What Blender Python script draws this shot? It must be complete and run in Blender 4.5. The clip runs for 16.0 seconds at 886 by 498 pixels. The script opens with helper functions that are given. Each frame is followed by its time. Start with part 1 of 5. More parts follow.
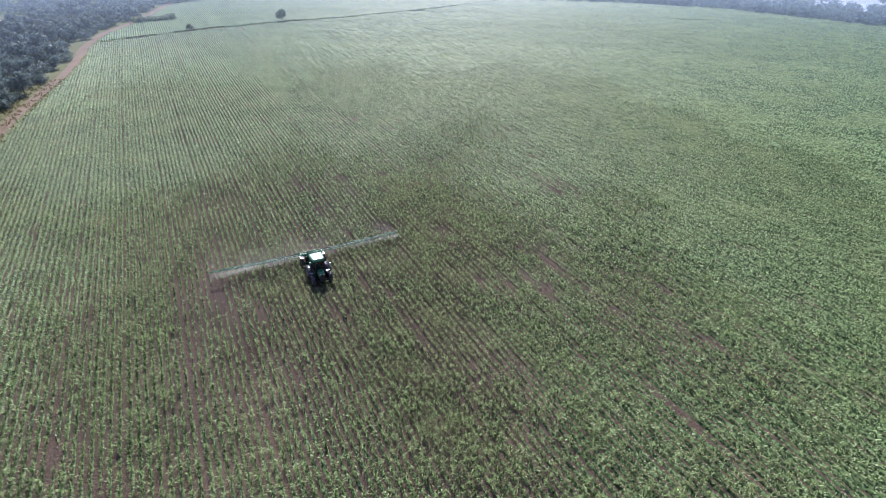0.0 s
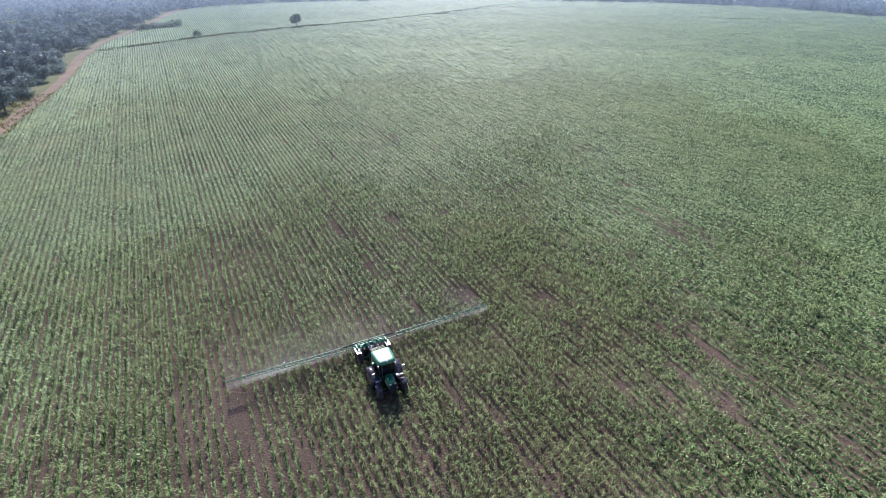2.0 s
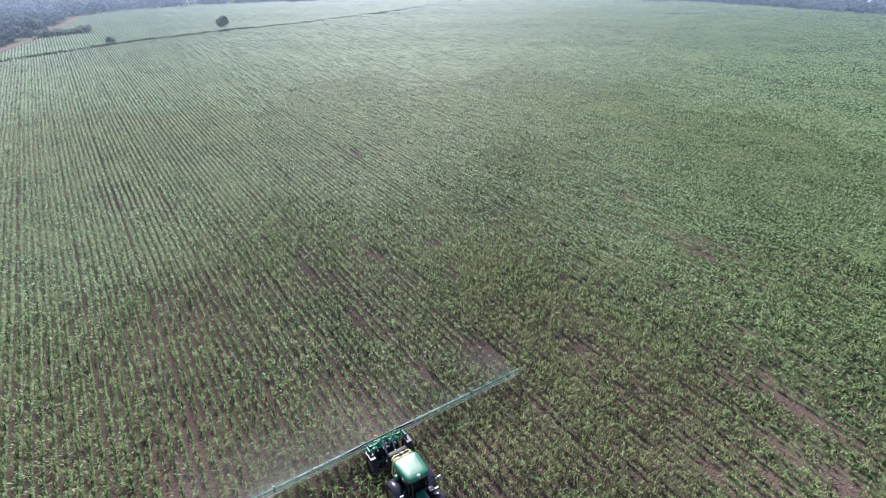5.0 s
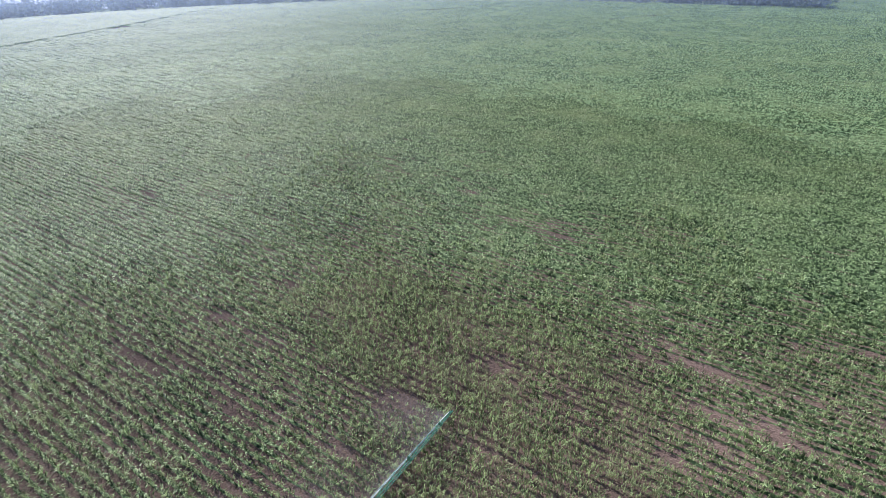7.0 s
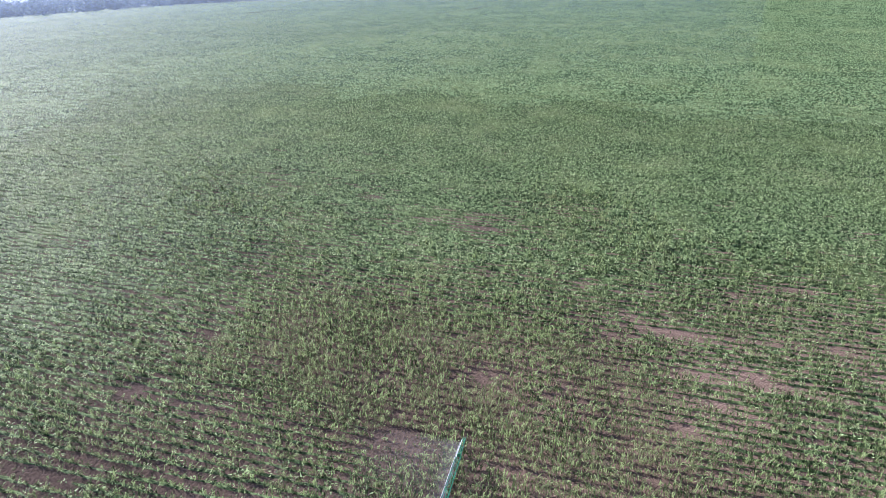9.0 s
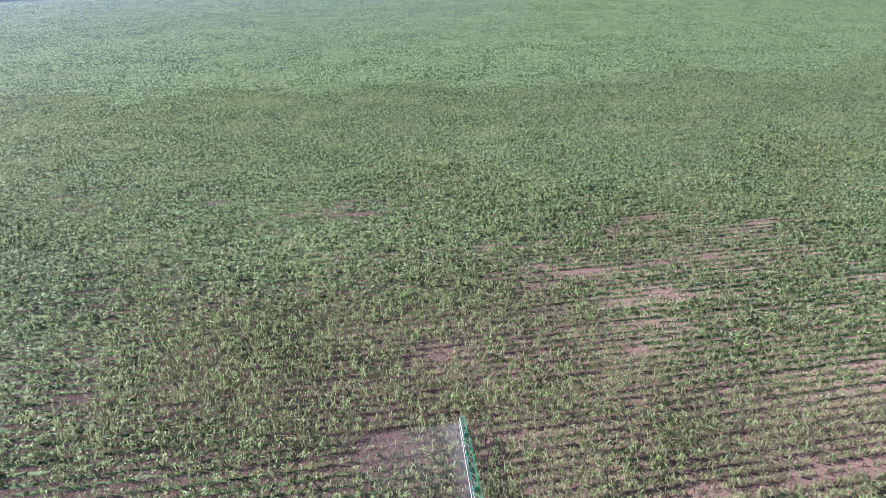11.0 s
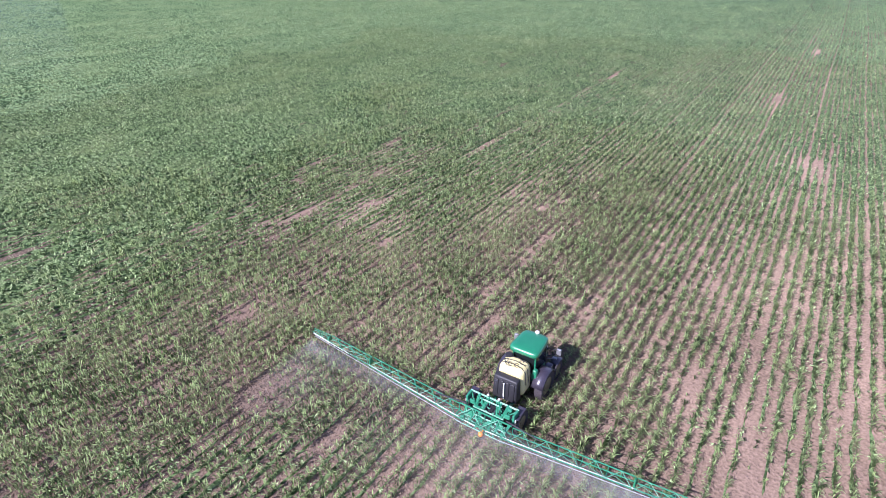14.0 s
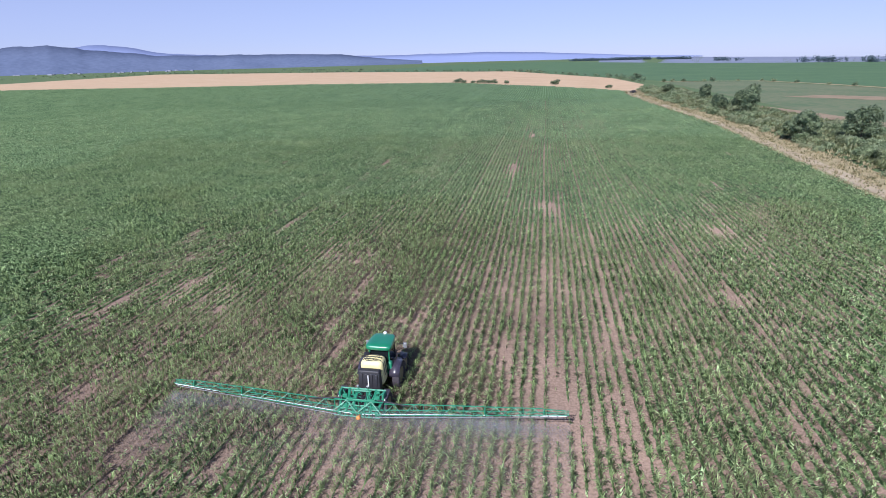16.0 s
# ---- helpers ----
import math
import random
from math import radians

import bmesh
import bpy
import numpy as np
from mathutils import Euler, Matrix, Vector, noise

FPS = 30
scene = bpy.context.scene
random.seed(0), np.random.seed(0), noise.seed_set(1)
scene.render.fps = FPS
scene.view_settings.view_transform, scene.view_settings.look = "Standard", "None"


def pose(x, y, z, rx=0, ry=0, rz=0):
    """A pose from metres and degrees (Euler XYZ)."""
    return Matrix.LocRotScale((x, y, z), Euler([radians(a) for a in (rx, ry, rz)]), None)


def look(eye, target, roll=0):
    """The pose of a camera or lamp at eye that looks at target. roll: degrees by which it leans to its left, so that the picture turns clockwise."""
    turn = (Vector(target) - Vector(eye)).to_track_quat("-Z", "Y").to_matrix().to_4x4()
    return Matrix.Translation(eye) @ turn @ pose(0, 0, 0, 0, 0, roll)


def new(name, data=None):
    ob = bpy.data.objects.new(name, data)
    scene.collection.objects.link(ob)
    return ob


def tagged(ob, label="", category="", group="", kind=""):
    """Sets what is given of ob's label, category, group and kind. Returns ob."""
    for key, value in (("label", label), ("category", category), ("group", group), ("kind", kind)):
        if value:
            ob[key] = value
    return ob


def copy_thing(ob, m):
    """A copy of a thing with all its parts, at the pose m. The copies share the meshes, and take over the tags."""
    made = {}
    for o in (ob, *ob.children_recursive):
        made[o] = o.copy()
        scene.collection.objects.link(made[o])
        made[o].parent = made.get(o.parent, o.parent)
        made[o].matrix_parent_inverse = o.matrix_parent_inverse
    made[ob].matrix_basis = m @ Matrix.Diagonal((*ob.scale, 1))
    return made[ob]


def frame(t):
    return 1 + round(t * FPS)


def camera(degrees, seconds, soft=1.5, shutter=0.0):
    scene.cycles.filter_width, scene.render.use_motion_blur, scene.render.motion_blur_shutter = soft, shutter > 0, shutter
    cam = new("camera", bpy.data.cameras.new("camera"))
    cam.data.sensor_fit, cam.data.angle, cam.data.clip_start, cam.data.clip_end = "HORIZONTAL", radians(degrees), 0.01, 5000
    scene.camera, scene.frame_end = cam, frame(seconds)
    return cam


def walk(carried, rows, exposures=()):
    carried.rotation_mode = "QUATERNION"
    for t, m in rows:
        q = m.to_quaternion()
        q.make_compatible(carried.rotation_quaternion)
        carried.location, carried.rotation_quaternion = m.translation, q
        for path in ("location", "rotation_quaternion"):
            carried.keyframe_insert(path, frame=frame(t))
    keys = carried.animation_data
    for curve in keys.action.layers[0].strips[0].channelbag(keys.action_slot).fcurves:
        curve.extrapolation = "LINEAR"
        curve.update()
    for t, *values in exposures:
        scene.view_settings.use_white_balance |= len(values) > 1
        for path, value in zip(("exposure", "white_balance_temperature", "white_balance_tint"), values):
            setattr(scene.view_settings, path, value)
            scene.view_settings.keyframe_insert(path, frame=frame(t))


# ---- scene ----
cam = camera(77.2, 16.0, soft=0.6)
PATH = [
    (0, (12.59, 60.36, 36.58), (4.72, 44.96, 26.55), 0.82),
    (0.5, (11.93, 51.42, 34.67), (4.05, 35.97, 24.71), 0.52),
    (1, (11.69, 41.65, 32.79), (3.89, 26.11, 22.90), 0.17),
    (1.5, (11.57, 38.67, 32.27), (3.81, 23.09, 22.41), 0.06),
    (2, (11.23, 36.70, 31.95), (3.54, 21.08, 22.11), -0.10),
    (2.5, (11.36, 34.69, 31.77), (3.66, 19.07, 21.92), -0.13),
    (3, (11.07, 32.60, 31.44), (3.41, 16.96, 21.60), -0.24),
    (3.2, (11.58, 31.66, 31.40), (3.81, 16.07, 21.56), -0.06),
    (5.3, (10.92, 22.17, 30.01), (0.58, 8.16, 20.17), -0.45),
    (5.5, (10.97, 21.21, 29.92), (-0.01, 7.70, 20.08), -0.59),
    (6, (10.82, 18.93, 29.55), (-1.62, 6.75, 19.71), -0.71),
    (6.5, (10.88, 16.59, 29.14), (-2.70, 5.67, 19.33), -0.67),
    (7, (10.93, 14.26, 28.77), (-3.62, 4.64, 18.99), -0.73),
    (7.5, (10.99, 11.89, 28.49), (-4.29, 3.48, 18.70), -0.75),
    (8, (11.12, 9.54, 28.18), (-4.81, 2.41, 18.41), -0.74),
    (8.5, (11.01, 7.27, 27.94), (-5.39, 1.30, 18.16), -0.89),
    (8.7, (10.97, 6.37, 27.72), (-5.59, 0.92, 17.93), -1.09),
    (10.8, (9.99, -3.88, 24.52), (-7.30, -1.76, 14.68), -0.06),
    (11, (9.75, -4.70, 24.27), (-7.42, -1.80, 14.44), -0.15),
    (11.5, (9.77, -6.76, 24.07), (-6.94, -1.91, 14.21), -0.38),
    (12, (9.66, -8.97, 23.49), (-6.25, -1.86, 13.68), -0.45),
    (12.5, (9.47, -11.21, 23.08), (-5.40, -2.11, 13.29), -0.47),
    (13, (9.48, -13.51, 22.66), (-3.99, -2.40, 12.90), -0.67),
    (13.5, (9.54, -15.67, 22.23), (-2.39, -2.91, 12.50), -0.87),
    (14, (9.78, -17.61, 21.55), (-0.09, -3.16, 11.87), -1.27),
    (14.5, (9.85, -19.97, 20.87), (2.13, -4.02, 11.59), -1.23),
    (15, (9.91, -22.07, 20.60), (4.10, -4.59, 12.81), -1.45),
    (15.5, (9.97, -24.18, 20.05), (5.61, -5.77, 13.57), -1.45),
    (16, (10.20, -26.27, 19.83), (6.74, -7.66, 13.37), -1.52),
]
EXPOSURES = [(0.0, 0.45, 5960, 17), (3.2, 0.45, 5940, 17), (7.0, 0.45, 5840, 20), (8.7, 0.6, 5780, 23), (11.0, 0.83, 5800, 29), (12.5, 0.86, 5760, 34), (13.0, 0.88, 5740, 33), (14.0, 0.86, 5690, 28), (14.5, 0.78, 5660, 24), (15.0, 0.71, 5630, 21), (15.5, 0.58, 5640, 19), (16.0, 0.35, 5680, 17)]
walk(cam, [(t, look(eye, target, roll)) for t, eye, target, roll in PATH], EXPOSURES)

# ---- sky and sun ----
SUN_FROM = Vector((-0.26, -1.0, 0.82)).normalized()
world = bpy.data.worlds.new("sky")
scene.world = world
world.use_nodes = True
wn = world.node_tree.nodes
wl = world.node_tree.links
sky = wn.new("ShaderNodeTexSky")
sky.sky_type = 'NISHITA'
sky.sun_disc = False
sky.sun_elevation = math.asin(SUN_FROM.z)
sky.sun_rotation = math.atan2(SUN_FROM.x, SUN_FROM.y)
sky.altitude = 300
sky.air_density = 0.8
sky.dust_density = 0.1
sky.ozone_density = 6.0
veil = wn.new("ShaderNodeMixRGB")
veil.inputs[2].default_value = (6.3, 6.4, 9.0, 1)
way = wn.new("ShaderNodeTexCoord")
way_z = wn.new("ShaderNodeSeparateXYZ")
wl.new(way.outputs["Generated"], way_z.inputs[0])
thin = wn.new("ShaderNodeMapRange")
thin.inputs[1].default_value = 0.06
thin.inputs[2].default_value = 0.45
thin.inputs[3].default_value = 0.62
thin.inputs[4].default_value = 0.12
wl.new(way_z.outputs["Z"], thin.inputs[0])
wl.new(thin.outputs[0], veil.inputs[0])
wl.new(sky.outputs[0], veil.inputs[1])
wl.new(veil.outputs[0], wn["Background"].inputs[0])
wn["Background"].inputs[1].default_value = 0.075
sun_data = bpy.data.lights.new("sun", 'SUN')
sun_data.energy = 5.0
sun_data.angle = radians(0.6)
sun_data.color = (1.0, 0.95, 0.87)
sun = new("sun", sun_data)
sun.matrix_world = look(SUN_FROM * 100, (0, 0, 0))


# ---- materials ----
def surface(name, c1, c2, size=1.0, rough=0.8, bump=0.0, fine=12.0, metal=0.0, contrast=0.25, island=0.0, rand=0.0, spec=0.5, stretch=(1, 1, 1)):
    """A procedural surface: two colours blended by noise at two scales, with bump and uneven gloss."""
    m = bpy.data.materials.new(name)
    m.use_nodes = True
    n, l = m.node_tree.nodes, m.node_tree.links
    b = n["Principled BSDF"]
    geo = n.new("ShaderNodeNewGeometry")
    mp = n.new("ShaderNodeMapping")
    mp.inputs["Scale"].default_value = stretch
    l.new(geo.outputs["Position"], mp.inputs[0])
    t1 = n.new("ShaderNodeTexNoise")
    t1.inputs["Scale"].default_value = 1.0 / size
    t1.inputs["Detail"].default_value = 4
    t2 = n.new("ShaderNodeTexNoise")
    t2.inputs["Scale"].default_value = fine / size
    t2.inputs["Detail"].default_value = 3
    l.new(mp.outputs[0], t1.inputs["Vector"])
    l.new(mp.outputs[0], t2.inputs["Vector"])
    add = n.new("ShaderNodeMath")
    add.operation = 'MULTIPLY_ADD'
    add.inputs[1].default_value = 0.5
    l.new(t2.outputs["Fac"], add.inputs[0])
    half = n.new("ShaderNodeMath")
    half.operation = 'MULTIPLY'
    half.inputs[1].default_value = 0.5
    l.new(t1.outputs["Fac"], half.inputs[0])
    l.new(half.outputs[0], add.inputs[2])
    last = add.outputs[0]
    if island or rand:
        src = geo.outputs["Random Per Island"] if island else n.new("ShaderNodeObjectInfo").outputs["Random"]
        mr = n.new("ShaderNodeMapRange")
        k = island or rand
        mr.inputs[3].default_value = -k / 2
        mr.inputs[4].default_value = k / 2
        l.new(src, mr.inputs[0])
        plus = n.new("ShaderNodeMath")
        plus.operation = 'ADD'
        l.new(last, plus.inputs[0])
        l.new(mr.outputs[0], plus.inputs[1])
        last = plus.outputs[0]
    ramp = n.new("ShaderNodeValToRGB")
    ramp.color_ramp.elements[0].position = 0.5 - contrast
    ramp.color_ramp.elements[0].color = (*c1, 1)
    ramp.color_ramp.elements[1].position = 0.5 + contrast
    ramp.color_ramp.elements[1].color = (*c2, 1)
    l.new(last, ramp.inputs[0])
    l.new(ramp.outputs[0], b.inputs["Base Color"])
    rr = n.new("ShaderNodeMapRange")
    rr.inputs[3].default_value = max(0.02, rough - 0.12)
    rr.inputs[4].default_value = min(1.0, rough + 0.12)
    l.new(t2.outputs["Fac"], rr.inputs[0])
    l.new(rr.outputs[0], b.inputs["Roughness"])
    b.inputs["Metallic"].default_value = metal
    b.inputs["Specular IOR Level"].default_value = spec
    if bump:
        bp = n.new("ShaderNodeBump")
        bp.inputs["Strength"].default_value = 0.8
        bp.inputs["Distance"].default_value = bump
        l.new(t2.outputs["Fac"], bp.inputs["Height"])
        l.new(bp.outputs[0], b.inputs["Normal"])
    return m


def leafy(name, dark, light, dry, region=9.0, trans=0.25, rough=0.5, grain=2.2, spec=0.4):
    """Foliage: leaf-by-leaf and patch-by-patch colour, with light passing through the blades."""
    m = bpy.data.materials.new(name)
    m.use_nodes = True
    n, l = m.node_tree.nodes, m.node_tree.links
    b = n["Principled BSDF"]
    geo = n.new("ShaderNodeNewGeometry")
    reg = n.new("ShaderNodeTexNoise")
    reg.inputs["Scale"].default_value = 1.0 / region
    reg.inputs["Detail"].default_value = 3
    l.new(geo.outputs["Position"], reg.inputs["Vector"])
    r1 = n.new("ShaderNodeValToRGB")
    r1.color_ramp.elements[0].color = (*dark, 1)
    r1.color_ramp.elements[1].color = (*light, 1)
    r1.color_ramp.elements[0].position = 0.2
    r1.color_ramp.elements[1].position = 0.9
    clump = n.new("ShaderNodeTexNoise")
    clump.inputs["Scale"].default_value = grain
    clump.inputs["Detail"].default_value = 1
    l.new(geo.outputs["Position"], clump.inputs["Vector"])
    spread = n.new("ShaderNodeMapRange")
    spread.inputs[1].default_value = 0.42
    spread.inputs[2].default_value = 0.59
    l.new(clump.outputs["Fac"], spread.inputs[0])
    tone = n.new("ShaderNodeMixRGB")
    tone.inputs[0].default_value = 0.82
    l.new(geo.outputs["Random Per Island"], tone.inputs[1])
    l.new(spread.outputs[0], tone.inputs[2])
    l.new(tone.outputs[0], r1.inputs[0])
    mix = n.new("ShaderNodeMixRGB")
    mix.inputs[2].default_value = (*dry, 1)
    mr = n.new("ShaderNodeMapRange")
    mr.inputs[1].default_value = 0.45
    mr.inputs[2].default_value = 0.72
    mr.inputs[4].default_value = 0.62
    l.new(reg.outputs["Fac"], mr.inputs[0])
    l.new(mr.outputs[0], mix.inputs[0])
    l.new(r1.outputs[0], mix.inputs[1])
    l.new(mix.outputs[0], b.inputs["Base Color"])
    b.inputs["Roughness"].default_value = rough
    b.inputs["Specular IOR Level"].default_value = spec
    tr = n.new("ShaderNodeBsdfTranslucent")
    l.new(mix.outputs[0], tr.inputs[0])
    ms = n.new("ShaderNodeMixShader")
    ms.inputs[0].default_value = trans
    l.new(b.outputs[0], ms.inputs[1])
    l.new(tr.outputs[0], ms.inputs[2])
    l.new(ms.outputs[0], n["Material Output"].inputs[0])
    return m


SOIL = surface("soil", (0.085, 0.063, 0.047), (0.345, 0.247, 0.193), 9.0, 0.95, 0.2, 60, contrast=0.2, spec=0.1)
SOIL.node_tree.nodes["Principled BSDF"].inputs["Diffuse Roughness"].default_value = 1.0
GRASSLAND = surface("dry_grassland", (0.085, 0.14, 0.065), (0.16, 0.205, 0.10), 14.0, 0.95, 0.2, 10, spec=0.05)
CORN = leafy("corn_leaf", (0.045, 0.075, 0.025), (0.445, 0.585, 0.25), (0.41, 0.455, 0.225), 6.5, 0.43, 0.55, 2.5, 0.18)
CORN_MID = leafy("corn_leaf_lush", (0.028, 0.058, 0.02), (0.58, 0.755, 0.365), (0.50, 0.565, 0.29), 7.5, 0.34, 0.5, 2.3, 0.25)
# Darker copy of the maize green: shade inside the rows as colour.
CORN_ROW_SHADE = leafy("corn_row_shade", (0.036, 0.07, 0.024), (0.21, 0.32, 0.13), (0.185, 0.25, 0.10), 9.0, 0.2, 0.66, 3.4, 0.25)
CORN_FAR = leafy("corn_leaf_far", (0.044, 0.09, 0.034), (0.275, 0.415, 0.195), (0.24, 0.335, 0.15), 11.0, 0.2, 0.66, 2.4, 0.25)
CANOPY = surface("crop_canopy", (0.077, 0.145, 0.056), (0.152, 0.235, 0.103), 2.0, 0.8, 0.3, 6, contrast=0.2, spec=0.08, stretch=(1, 0.14, 1))
LIGHT_CROP = surface("light_crop", (0.09, 0.152, 0.052), (0.155, 0.225, 0.086), 3.0, 0.9, 0.2, 9, contrast=0.2, spec=0.02, stretch=(1, 0.14, 1))
HAY = surface("cut_stubble", (0.47, 0.33, 0.2), (0.6, 0.44, 0.29), 30.0, 0.95, 0.1, 9, spec=0.05)
FAR_GREEN = surface("far_green", (0.08, 0.145, 0.078), (0.12, 0.19, 0.095), 45.0, 0.9, 0.0, 8, contrast=0.17, spec=0.05)
PALE_GREEN = surface("pale_green", (0.105, 0.16, 0.085), (0.20, 0.205, 0.125), 26.0, 0.9, 0.0, 8, contrast=0.17, spec=0.05)
EARTH = surface("bare_earth", (0.22, 0.17, 0.11), (0.36, 0.28, 0.19), 6.0, 0.95, 0.08, 12, spec=0.05)
TRACK = surface("track_dirt", (0.32, 0.255, 0.17), (0.52, 0.44, 0.31), 3.0, 0.95, 0.05, 14, spec=0.1)
# Browner copy of the track dirt, for the stretch viewed against the sun.
TRACK_BACKLIT = surface("track_dirt_backlit", (0.19, 0.14, 0.105), (0.33, 0.26, 0.20), 3.0, 0.95, 0.05, 14, spec=0.1)
VERGE = surface("dry_verge", (0.22, 0.20, 0.10), (0.48, 0.39, 0.24), 4.0, 0.95, 0.15, 10, spec=0.1)
ROUGH_GRASS = surface("rough_grass", (0.11, 0.135, 0.06), (0.24, 0.235, 0.13), 4.0, 0.95, 0.15, 10, spec=0.1)
TREE_LEAF = leafy("tree_leaf", (0.07, 0.11, 0.065), (0.27, 0.34, 0.19), (0.19, 0.24, 0.13), 6.0, 0.45, 0.5, 0.8)
# Thicket leaves: tree green shifted to blue-grey in place of haze.
HAZED_SCRUB_LEAF = leafy("hazed_scrub_leaf", (0.085, 0.115, 0.115), (0.25, 0.32, 0.30), (0.19, 0.25, 0.23), 6.0, 0.5, 0.5, 0.8)
BUSH_LEAF = leafy("bush_leaf", (0.13, 0.18, 0.09), (0.38, 0.45, 0.25), (0.40, 0.40, 0.24), 6.0, 0.4, 0.55, 0.8)
# Both far leaf colours are blued to carry the haze over distant woods.
FAR_WOOD = leafy("far_haze_tinted_leaf", (0.05, 0.08, 0.10), (0.13, 0.18, 0.20), (0.10, 0.14, 0.155), 9.0, 0.2, 0.7, 0.5, 0.1)
HAZY_LEAF = leafy("haze_tinted_leaf", (0.13, 0.18, 0.20), (0.30, 0.38, 0.40), (0.22, 0.28, 0.28), 9.0, 0.3, 0.7, 0.5, 0.1)
BARK = surface("bark", (0.07, 0.055, 0.04), (0.15, 0.12, 0.09), 0.4, 0.9, 0.03)
# Distance haze is put into these four bluish base colours.
HILL = surface("haze_tinted_hill", (0.10, 0.128, 0.205), (0.155, 0.19, 0.285), 260.0, 1.0, contrast=0.2, spec=0.05)
HAZE = surface("haze_tinted_plain", (0.17, 0.20, 0.29), (0.27, 0.29, 0.36), 160.0, 1.0, stretch=(0.3, 0.3, 6), spec=0.05)
VALLEY = surface("haze_tinted_fields", (0.42, 0.50, 0.62), (0.58, 0.64, 0.74), 120.0, 1.0, contrast=0.12, spec=0.05)
MOUNTAIN = surface("haze_tinted_mountain", (0.24, 0.29, 0.48), (0.27, 0.32, 0.51), 400.0, 1.0, spec=0.05)
GREEN = surface("green_paint", (0.005, 0.165, 0.076), (0.010, 0.23, 0.107), 0.5, 0.4, 0.0, 10, spec=0.85)
GREEN.node_tree.nodes["Principled BSDF"].inputs["Coat Weight"].default_value = 1.0
GREEN.node_tree.nodes["Principled BSDF"].inputs["Coat Roughness"].default_value = 0.3
GREEN_DUSTY = surface("dusty_green_paint", (0.012, 0.17, 0.092), (0.06, 0.30, 0.18), 0.5, 0.42, 0.0, 10, spec=0.4)
YELLOW = surface("yellow_plastic", (0.72, 0.62, 0.25), (0.82, 0.75, 0.42), 0.6, 0.5, 0.0, 9)
RUBBER = surface("tyre_rubber", (0.02, 0.018, 0.024), (0.075, 0.062, 0.07), 0.4, 0.8, 0.008)
RIM = surface("rim_yellow", (0.20, 0.16, 0.08), (0.34, 0.28, 0.16), 0.3, 0.6)
BLACK = surface("black_plastic", (0.015, 0.015, 0.02), (0.04, 0.04, 0.045), 0.4, 0.55)
STEEL = surface("grey_steel", (0.32, 0.33, 0.34), (0.55, 0.56, 0.57), 0.4, 0.45, metal=0.7)
WHITE = surface("white_plastic", (0.7, 0.7, 0.7), (0.84, 0.84, 0.82), 0.3, 0.4)
ORANGE = surface("orange_lens", (0.8, 0.24, 0.04), (0.9, 0.36, 0.08), 0.2, 0.25)
# Village walls: plaster dulled to blue-grey, haze put into the colour.
PLASTER = surface("hazed_plaster", (0.20, 0.22, 0.28), (0.32, 0.33, 0.38), 6.0, 0.9)
FENDER = surface("fender_plastic", (0.03, 0.026, 0.04), (0.06, 0.052, 0.075), 0.4, 0.24)
FENDER.node_tree.nodes["Principled BSDF"].inputs["Coat Weight"].default_value = 0.8
FENDER.node_tree.nodes["Principled BSDF"].inputs["Coat Roughness"].default_value = 0.4
GLASS = bpy.data.materials.new("tinted_glass")
GLASS.use_nodes = True
GLASS.node_tree.nodes["Principled BSDF"].inputs["Base Color"].default_value = (0.01, 0.014, 0.016, 1)
GLASS.node_tree.nodes["Principled BSDF"].inputs["Roughness"].default_value = 0.08


# ---- mesh helpers ----
def link(name, bm, material, parent=None, label="", smooth=False):
    me = bpy.data.meshes.new(name)
    bm.normal_update()
    bm.to_mesh(me)
    bm.free()
    for mm in (material if isinstance(material, (list, tuple)) else [material]):
        me.materials.append(mm)
    if smooth:
        me.polygons.foreach_set("use_smooth", [True] * len(me.polygons))
    ob = new(name, me)
    if parent is not None:
        ob.parent = parent
    if label:
        ob["label"] = label
    return ob


def part(name, bm, material, parent, label="", smooth=False):
    return link(name, bm, material, parent, label, smooth)


def thing(name, at, label, category, group=""):
    ob = new(name)
    ob.location = at
    ob.empty_display_size = 0.3
    return tagged(ob, label, category, group)


def box(bm, lo, hi, bevel=0.0, taper=(1, 1), segs=2):
    """A box from corner to corner, its top scaled by taper, with rounded edges."""
    lo, hi = Vector(lo), Vector(hi)
    c = (lo + hi) / 2
    res = bmesh.ops.create_cube(bm, size=1)
    for v in res["verts"]:
        top = v.co.z > 0
        v.co = Vector((c.x + v.co.x * (hi.x - lo.x) * (taper[0] if top else 1), c.y + v.co.y * (hi.y - lo.y) * (taper[1] if top else 1), c.z + v.co.z * (hi.z - lo.z)))
    if bevel:
        edges = {e for v in res["verts"] for e in v.link_edges}
        bmesh.ops.bevel(bm, geom=list(edges), offset=bevel, segments=segs, affect='EDGES', profile=0.5)


def bar(bm, a, b, r, n=6, r2=None):
    """A round bar from a to b."""
    a, b = Vector(a), Vector(b)
    m = Matrix.Translation((a + b) / 2) @ (b - a).to_track_quat('Z', 'Y').to_matrix().to_4x4()
    bmesh.ops.create_cone(bm, cap_ends=True, segments=n, radius1=r, radius2=r if r2 is None else r2, depth=(b - a).length, matrix=m)


